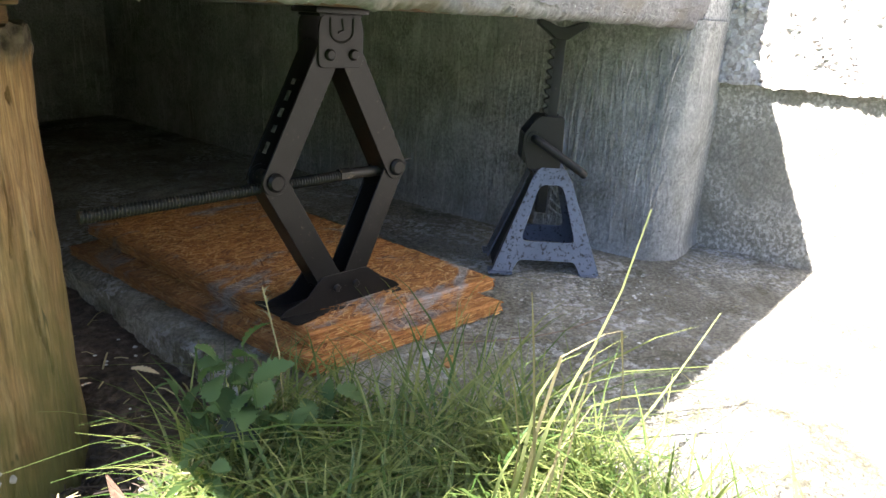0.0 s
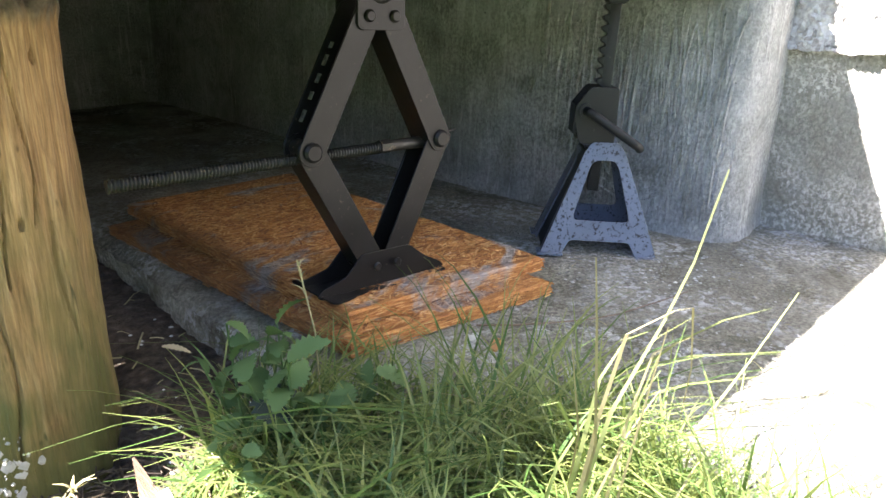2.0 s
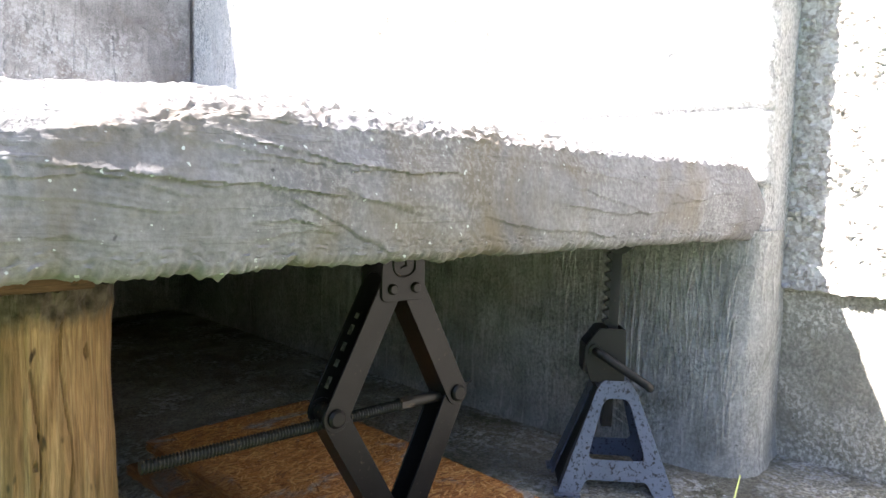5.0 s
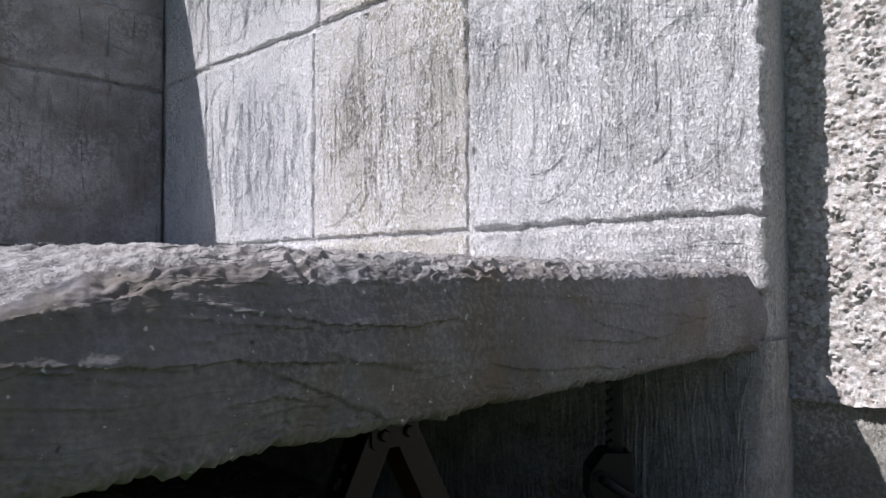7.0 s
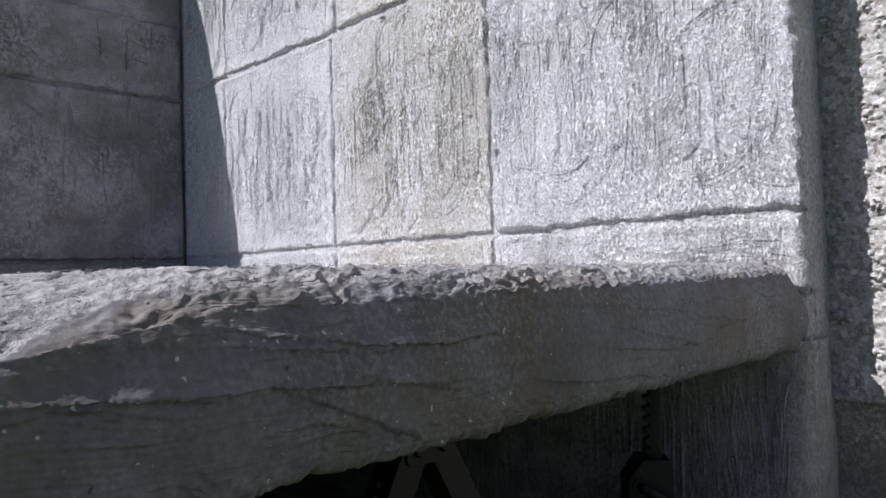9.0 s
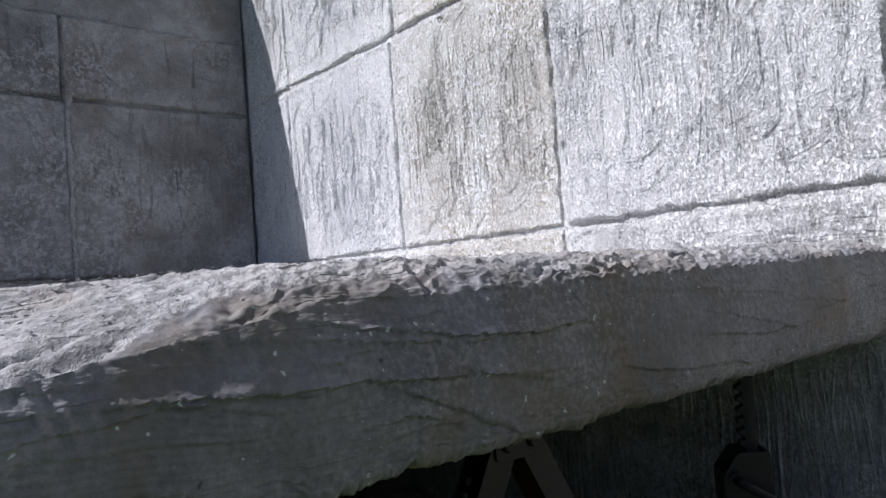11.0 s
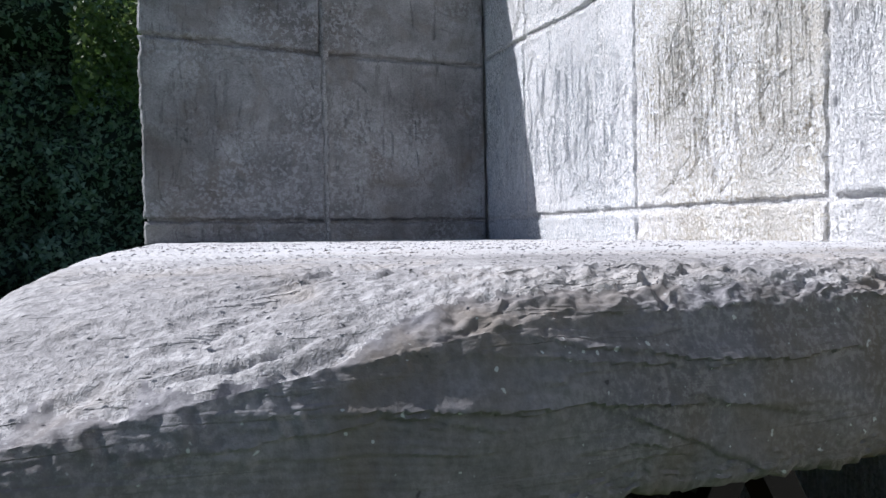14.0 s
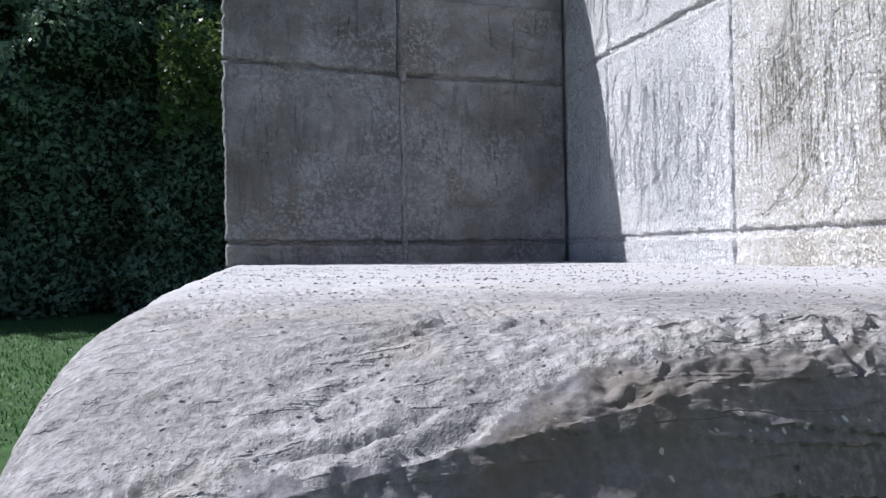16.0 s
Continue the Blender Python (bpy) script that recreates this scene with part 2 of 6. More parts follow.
WOOD_BREAK = mat_wood("torn_timber", (0.06, 0.034, 0.02), (0.12, 0.07, 0.042), (0.19, 0.12, 0.075), 1)


def soiled(nt, col):
    """Soil washed over the edge that faces the open ground, thinning out in blotches."""
    geo = nt.nodes.new("ShaderNodeNewGeometry")
    sep = nt.nodes.new("ShaderNodeSeparateXYZ")
    nt.links.new(geo.outputs["Position"], sep.inputs[0])
    reach = calc(nt, "SUBTRACT", calc(nt, "MULTIPLY", noise_at(nt, 11, detail=5, rough=0.65), 0.16), calc(nt, "ADD", sep.outputs["X"], 0.74))
    return mix(nt, ramp(nt, reach, [(0.095, g(0)), (0.165, g(0.6))]), col, (0.075, 0.045, 0.027))


def mat_osb(name, edge=False):
    """Pressed strands: two layers that cross, dark gaps between, grey worn patches."""
    m, nt, b = nodes_of(name)
    if edge:
        one, two = noise_at(nt, 30, (1, 1, 9), detail=6, rough=0.7, warp=0.3), noise_at(nt, 55, (1, 1, 4), detail=5, rough=0.7, warp=0.6)
    else:
        one, two = noise_at(nt, 20, (0.9, 7.5, 1), detail=6, rough=0.72, warp=0.35, turn=(0, 0, 0.25)), noise_at(nt, 20, (1.2, 8.5, 1), detail=6, rough=0.72, warp=0.35, turn=(0, 0, -0.75))
    which = ramp(nt, noise_at(nt, 17, (1, 2.5, 1), detail=2), [(0.47, g(0)), (0.53, g(1))])
    strand = mix(nt, which, one, two)
    col = ramp(nt, strand, [(0.30, (0.10, 0.035, 0.010)), (0.42, (0.34, 0.125, 0.032)), (0.54, (0.52, 0.225, 0.062)), (0.70, (0.68, 0.38, 0.14))])
    col = mix(nt, 0.35, col, ramp(nt, noise_at(nt, 9, detail=4), [(0.3, g(0.3)), (0.7, g(0.68))]), "OVERLAY")
    grey = ramp(nt, noise_at(nt, 6.0, (1, 1.6, 1), detail=6, rough=0.65, warp=0.8), [(0.56, g(0)), (0.64, g(0.8))])
    col = mix(nt, grey, col, ramp(nt, strand, [(0.3, g(0.16)), (0.7, g(0.50))]))
    nt.links.new(soiled(nt, col), b.inputs["Base Color"])
    b.inputs["Roughness"].default_value = 0.7
    bump(nt, b, [(strand, 0.9, 0.004), (noise_at(nt, 120, detail=4), 0.5, 0.002)])
    return m


def mat_strand():
    m, nt, b = nodes_of("wood_strand")
    geo = nt.nodes.new("ShaderNodeNewGeometry")
    col = ramp(nt, geo.outputs["Random Per Island"], [(0.0, (0.24, 0.09, 0.026)), (0.3, (0.46, 0.195, 0.058)), (0.65, (0.62, 0.30, 0.098)), (1.0, (0.76, 0.47, 0.20))])
    grain = noise_at(nt, 60, (1, 5, 3), detail=5, rough=0.7, turn=(0, 0, 0.3))
    col = mix(nt, 0.5, col, ramp(nt, grain, [(0.35, g(0.22)), (0.65, g(0.72))]), "OVERLAY")
    grey = ramp(nt, noise_at(nt, 6.0, (1, 1.6, 1), detail=6, rough=0.65, warp=0.8), [(0.56, g(0)), (0.64, g(0.85))])
    col = mix(nt, grey, col, ramp(nt, geo.outputs["Random Per Island"], [(0.0, g(0.14)), (1.0, g(0.50))]))
    nt.links.new(soiled(nt, col), b.inputs["Base Color"])
    b.inputs["Roughness"].default_value = 0.65
    bump(nt, b, [(grain, 0.6, 0.001)])
    return m


STRAND = mat_strand()
OSB_FACE, OSB_EDGE = mat_osb("strand_board_face"), mat_osb("strand_board_edge", True)


def mat_paint(name, colour, worn, amount, rough=0.42, metal=0.0, scale=160, dusty=0.05, gloss=0.5):
    m, nt, b = nodes_of(name)
    b.inputs["Specular IOR Level"].default_value = gloss
    chips = ramp(nt, noise_at(nt, scale, detail=4, rough=0.65), [(amount, g(1)), (amount + 0.05, g(0))])
    dust = ramp(nt, noise_at(nt, 18, detail=6), [(0.35, g(0)), (0.75, g(0.35))])
    col = mix(nt, chips, mix(nt, dust, colour, tuple(min(1, c * 1.6 + dusty) for c in colour)), worn)
    nt.links.new(col, b.inputs["Base Color"])
    b.inputs["Roughness"].default_value, b.inputs["Metallic"].default_value = rough, metal
    bump(nt, b, [(noise_at(nt, 90, detail=4), 0.25, 0.0008), (chips, -0.5, 0.0006)])
    return m


BLACK_PAINT = mat_paint("worn_black_enamel", (0.010, 0.009, 0.009), (0.06, 0.048, 0.038), 0.30, 0.30, dusty=0.008, gloss=0.22)
STEEL_DARK = mat_paint("oily_dark_steel", (0.022, 0.020, 0.018), (0.12, 0.09, 0.06), 0.34, 0.5, 0.35, dusty=0.015)
IRON_BLACK = mat_paint("black_cast_iron", (0.016, 0.016, 0.018), (0.07, 0.06, 0.055), 0.30, 0.45, dusty=0.010, gloss=0.3)
BLUE_PAINT = mat_paint("chipped_blue_enamel", (0.118, 0.140, 0.198), (0.022, 0.022, 0.03), 0.39, 0.36, 0.0, 150)
STAMP = mat_paint("pale_stamped_lettering", (0.085, 0.082, 0.08), (0.03, 0.03, 0.03), 0.45, 0.6)
WHITE_PAINT = mat_paint("flaking_white_paint", (0.72, 0.71, 0.68), (0.22, 0.18, 0.14), 0.34, 0.6, 0.0, 60)


def mat_leaf(name, a, b_, rough=0.5, trans=0.35):
    m, nt, b = nodes_of(name)
    geo = nt.nodes.new("ShaderNodeNewGeometry")
    col = ramp(nt, geo.outputs["Random Per Island"], [(0.0, a), (1.0, b_)])
    nt.links.new(col, b.inputs["Base Color"])
    b.inputs["Roughness"].default_value = rough
    t = nt.nodes.new("ShaderNodeBsdfTranslucent")
    nt.links.new(col, t.inputs[0])
    s = nt.nodes.new("ShaderNodeMixShader")
    s.inputs[0].default_value = trans
    nt.links.new(b.outputs[0], s.inputs[1])
    nt.links.new(t.outputs[0], s.inputs[2])
    nt.links.new(s.outputs[0], nt.nodes["Material Output"].inputs[0])
    return m


GRASS = mat_leaf("grass_blade", (0.060, 0.130, 0.030), (0.31, 0.345, 0.115), 0.38, 0.46)
GRASS_DRY = mat_leaf("dry_grass", (0.31, 0.265, 0.135), (0.50, 0.45, 0.26))
GRASS_TALL = mat_leaf("tall_grass_stalk", (0.26, 0.32, 0.11), (0.42, 0.45, 0.19))
LAWN = mat_leaf("mown_lawn", (0.03, 0.10, 0.02), (0.07, 0.17, 0.035))
WEED = mat_leaf("weed_leaf", (0.035, 0.085, 0.028), (0.13, 0.21, 0.07), 0.72)
HEDGE_LEAF = mat_leaf("hedge_leaf", (0.12, 0.21, 0.13), (0.34, 0.44, 0.30), 0.32, 0.3)
SHRUB_LEAF = mat_leaf("sunlit_shrub_leaf", (0.07, 0.12, 0.03), (0.14, 0.20, 0.06), 0.5, 0.35)


def mat_ground():
    m, nt, b = nodes_of("lawn_and_soil")
    col = ramp(nt, noise_at(nt, 14, detail=7), [(0.3, (0.02, 0.06, 0.012)), (0.7, (0.05, 0.12, 0.025))])
    geo = nt.nodes.new("ShaderNodeNewGeometry")
    dist = nt.nodes.new("ShaderNodeVectorMath")
    dist.operation = "DISTANCE"
    dist.inputs[1].default_value = (-0.98, 0.85, 0)
    nt.links.new(geo.outputs["Position"], dist.inputs[0])
    near = ramp(nt, dist.outputs["Value"], [(0.0, g(1)), (0.66, g(1)), (0.76, g(0))])
    soil = ramp(nt, noise_at(nt, 60, detail=6), [(0.3, (0.030, 0.021, 0.015)), (0.55, (0.085, 0.062, 0.046)), (0.8, (0.18, 0.145, 0.115))])
    nt.links.new(mix(nt, near, col, soil), b.inputs["Base Color"])
    b.inputs["Roughness"].default_value = 1.0
    bump(nt, b, [(noise_at(nt, 45, detail=6), 1.0, 0.02)])
    return m


GROUND = mat_ground()


def mat_plain(name, c, rough=0.9):
    m, nt, b = nodes_of(name)
    nt.links.new(mix(nt, 0.5, c, ramp(nt, noise_at(nt, 90, detail=4), [(0.3, tuple(x * 0.5 for x in c)), (0.7, tuple(min(1, x * 1.4) for x in c))])), b.inputs["Base Color"])
    b.inputs["Roughness"].default_value = rough
    return m


FLAKE = mat_plain("white_plaster_flake", (0.6, 0.6, 0.57))
CHIP = mat_plain("orange_wood_chip", (0.45, 0.23, 0.09))
CRUST = mat_plain("dirty_dried_plaster", (0.42, 0.40, 0.36))
TWIG = mat_plain("brown_twig", (0.21, 0.155, 0.115))
LITTER = mat_leaf("brown_leaf_litter", (0.035, 0.024, 0.016), (0.12, 0.085, 0.052), 0.8, 0.1)
STONE_BIT = mat_plain("grey_grit", (0.30, 0.29, 0.27))
SHADE_CORE = mat_plain("hedge_shade_backing", (0.03, 0.045, 0.03))


# ---- mesh helpers ----
def smooth(me, angle=40):
    me.polygons.foreach_set("use_smooth", [True] * len(me.polygons))
    me.set_sharp_from_angle(angle=radians(angle))


def mesh_of(name, verts, faces, material, soft=None):
    me = bpy.data.meshes.new(name)
    me.from_pydata([tuple(v) for v in verts], [], faces)
    me.materials.append(material)
    if soft:
        smooth(me, soft)
    me.update()
    return me


def thing(name, me, label, category, group="", kind="", m=None):
    ob = tagged(new(name, me), label, category, group, kind)
    if m:
        ob.matrix_world = m
    return ob


def root(name, m, label, category, group=""):
    return thing(name, None, label, category, group, m=m)


def part(name, me, material, parent, label="", m=None, soft=40):
    """One mesh object under a thing or part; me is a mesh or a bmesh."""
    if isinstance(me, bmesh.types.BMesh):
        bm, me = me, bpy.data.meshes.new(name)
        bmesh.ops.recalc_face_normals(bm, faces=bm.faces)
        bm.to_mesh(me)
        bm.free()
        me.materials.append(material)
        if soft:
            smooth(me, soft)
    ob = new(name, me)
    ob.parent = parent
    if m:
        ob.matrix_basis = m
    return tagged(ob, label)


def box(x0, x1, y0, y1, z0, z1, bevel=0.0, seg=2, bm=None, m=None):
    bm = bm or bmesh.new()
    mt = Matrix.Translation(((x0 + x1) / 2, (y0 + y1) / 2, (z0 + z1) / 2)) @ Matrix.Diagonal((x1 - x0, y1 - y0, z1 - z0, 1))
    r = bmesh.ops.create_cube(bm, size=1, matrix=(m @ mt) if m else mt)
    if bevel:
        es = list({e for v in r["verts"] for e in v.link_edges})
        bmesh.ops.bevel(bm, geom=es, offset=bevel, segments=seg, affect="EDGES", profile=0.6)
    return bm


def plate(outline, depth, holes=(), bevel=0.0, bm=None, y=0.0):
    """A sheet in the xz plane, thick along +y from y, with holes."""
    bm = bm or bmesh.new()
    loops = []
    for o in (outline, *holes):
        vs = [bm.verts.new((p[0], y, p[1])) for p in o]
        loops += [bm.edges.new((vs[i], vs[(i + 1) % len(vs)])) for i in range(len(vs))]
    f = bmesh.ops.triangle_fill(bm, use_beauty=True, use_dissolve=True, edges=loops)
    faces = [e for e in f["geom"] if isinstance(e, bmesh.types.BMFace)]
    r = bmesh.ops.extrude_face_region(bm, geom=faces)
    vs = [e for e in r["geom"] if isinstance(e, bmesh.types.BMVert)]
    bmesh.ops.translate(bm, verts=vs, vec=(0, depth, 0))
    if bevel:
        es = [e for e in bm.edges if len(e.link_faces) == 2 and e.calc_face_angle(0) > 1.0 and abs(e.verts[0].co.y - e.verts[1].co.y) < 1e-6]
        bmesh.ops.bevel(bm, geom=es, offset=bevel, segments=1, affect="EDGES")
    return bm


def rod(p, q, r0, r1=None, n=16, bm=None, cap=True):
    bm = bm or bmesh.new()
    p, q = Vector(p), Vector(q)
    turn = (q - p).to_track_quat("Z", "Y").to_matrix().to_4x4()
    bmesh.ops.create_cone(bm, cap_ends=cap, segments=n, radius1=r0, radius2=r0 if r1 is None else r1, depth=(q - p).length, matrix=Matrix.Translation((p + q) / 2) @ turn)
    return bm


def rounded(points, r, n=4):
    """A closed outline with its corners rounded."""
    out = []
    for i, p in enumerate(points):
        p = Vector(p)
        a, b = Vector(points[i - 1]) - p, Vector(points[(i + 1) % len(points)]) - p
        k = min(r, a.length * 0.45, b.length * 0.45)
        s, e = p + a.normalized() * k, p + b.normalized() * k
        for j in range(n + 1):
            t = j / n
            out.append(tuple(s * (1 - t) ** 2 + p * 2 * t * (1 - t) + e * t ** 2))
    return out


def wob(p, f, seed=0.0):
    return noise.noise(Vector(p) * f + Vector((seed, seed * 1.7, -seed)))


def fbm(p, f, seed=0.0, octaves=4):
    return noise.fractal(Vector(p) * f + Vector((seed, seed * 1.7, -seed)), 0.9, 2.0, octaves)


# ---- ground ----
def ground_z(x):
    """The paving falls away from the house."""
    return 0.024 + 0.032 * max(-0.9, min(0.3, x))


def ground_dip(x, y):
    """The soil sinks round the foot of the post."""
    return 0.068 * max(0.0, min(1.0, (-0.99 - x) / 0.06)) * max(0.0, min(1.0, (y + 0.16) / 0.20)) * max(0.0, min(1.0, (0.9 - y) / 0.3))


def build_ground():
    xs = sorted({*np.linspace(-2.2, 0.4, 66).round(4), *np.linspace(-60, -2.4, 24).round(3), *np.linspace(0.6, 60, 20).round(3)})
    ys = sorted({*np.linspace(-1.4, 2.6, 90).round(4), *np.linspace(-60, -1.6, 20).round(3), *np.linspace(2.9, 60, 30).round(3)})
    vs = []
    for y in ys:
        for x in xs:
            near = max(0, 1 - (abs(x + 0.9) + abs(y)) / 4)
            vs.append((x, y, -0.050 - ground_dip(x, y) + near * 0.014 * fbm((x, y, 0), 6) - (0.03 if x > -0.8 and y > -2 and abs(x) < 3 else 0)))
    n = len(xs)
    fs = [(j * n + i, j * n + i + 1, j * n + n + i + 1, j * n + n + i) for j in range(len(ys) - 1) for i in range(n - 1)]
    thing("ground", mesh_of("ground", vs, fs, GROUND, 60), "green lawn with bare dark soil beside the paving", "ground", kind="structure")


def pad_edge(y):
    """The paving's ragged edge towards the grass, as x for a given y."""
    base = -0.862 if y > 0.04 else (-0.862 + (0.04 - y) * 0.62 if y > -0.22 else -0.70 - 0.10 * min(1, (-0.22 - y) / 0.5))
    return base + 0.010 * fbm((0, y, 3), 9) + 0.005 * fbm((0, y, 1), 40)


def build_pad():
    nx, ys = 64, np.concatenate([np.linspace(-2.5, -0.75, 10)[:-1], np.linspace(-0.75, 0.9, 110), np.linspace(0.95, 3.0, 14)])
    vs, fs = [], []
    for y in ys:
        e = pad_edge(y)
        row = []
        for i in range(nx):
            u = (i / (nx - 1)) ** 1.0
            x = e + (0.32 - e) * u
            z = ground_z(x) + 0.0022 * fbm((x, y, 0), 9) + 0.0012 * fbm((x, y, 5), 45) - 0.012 * max(0, 1 - u * 40) ** 2
            row.append((x, y, z))
        low = [(e - 0.006 + 0.008 * fbm((e, y, k), 20), y, -0.012 - 0.03 * k) for k in (2, 1, 0)]
        vs += low + row
    n = nx + 3
    for j in range(len(ys) - 1):
        fs += [(j * n + i, j * n + i + 1, j * n + n + i + 1, j * n + n + i) for i in range(n - 1)]
    thing("pavement", mesh_of("pavement", vs, fs, CEMENT_PAD, 50), "worn grey concrete paving with grit and a broken mossy edge", "paving", kind="structure")


build_ground()
build_pad()


# ---- cantilevered slab ----
SLAB_LEFT, SLAB_BACK = -1.385, 2.40


NF, NL = 64, 92


def slab_profile(x):
    """From the underside's back, round the front, to the top's back: (y, z)."""
    d = max(0.0, -1.04 - x)
    zs = slab_brow(x)
    yl = 0.070 + d * 0.75
    zl = 0.616 + 0.012 * (-x / 1.385) - d * 0.02
    top = 0.617 + 0.014 * (-x / 1.385)
    pts = [(SLAB_BACK, 0.474), (1.2, 0.474), (0.4, 0.474), (0.10, 0.474), (0.045, 0.472)]
    zb = 0.471 + 0.006 * fbm((x, 0, 0), 16) + 0.0022 * fbm((x, 3, 0), 60)
    rag = 0.003 * fbm((x, 5, 0), 120)
    pts += [(0.026, zb + rag), (0.016, zb + 0.004 + rag), (0.012, zb + 0.010 + rag * 0.6)]
    for i in range(1, NF + 1):
        t = i / NF
        pts.append((0.012 - 0.008 * math.sin(t * 3.1) + 0.006 * t, zb + 0.010 + (zs - zb - 0.010) * t))
    for i in range(1, NL + 1):
        t = i / NL
        pts.append((0.018 + (yl - 0.018) * (t ** 1.15), zs + (zl - zs) * math.sin(t * math.pi / 2) ** (0.9 if d < 0.02 else 1.0)))
    for y in np.concatenate([np.linspace(yl + 0.012, 0.75, 60), np.linspace(0.79, SLAB_BACK, 40)]):
        t = min(1, (y - yl) / 0.4)
        pts.append((float(y), zl + (top - zl) * t))
    return pts


def slab_brow(x):
    return 0.596 - max(0.0, -1.04 - x) * 0.155


def lap_lines():
    """Where one trowel pass ends over the next on the front: (xs, zs, height), a few long ones and many short."""
    laps = [([-1.12, -1.052, -0.965, -0.89, -0.812, -0.76], [0.590, 0.586, 0.571, 0.561, 0.559, 0.564], 0.0036),
            ([-1.10, -1.06, -0.996, -0.915], [0.546, 0.546, 0.541, 0.534], 0.0036),
            ([-0.94, -0.924, -0.871], [0.551, 0.557, 0.562], 0.0034),
            ([-0.741, -0.616, -0.453], [0.514, 0.497, 0.485], 0.0030),
            ([-1.024, -0.979, -0.934], [0.510, 0.515, 0.503], 0.0036),
            ([-0.611, -0.448, -0.33], [0.528, 0.517, 0.519], 0.0030)]
    rng = random.Random(52)
    for _ in range(34):
        x0, z0, l, b = rng.uniform(-1.35, -0.05), rng.uniform(0.485, 0.59), rng.uniform(0.05, 0.26), rng.gauss(-0.06, 0.10)
        xs = list(np.linspace(x0, x0 + l, 6))
        laps.append((xs, [z0 + b * (x - x0) + 0.004 * wob((x, z0, 1), 14) for x in xs], rng.uniform(0.0008, 0.0028)))
    return laps


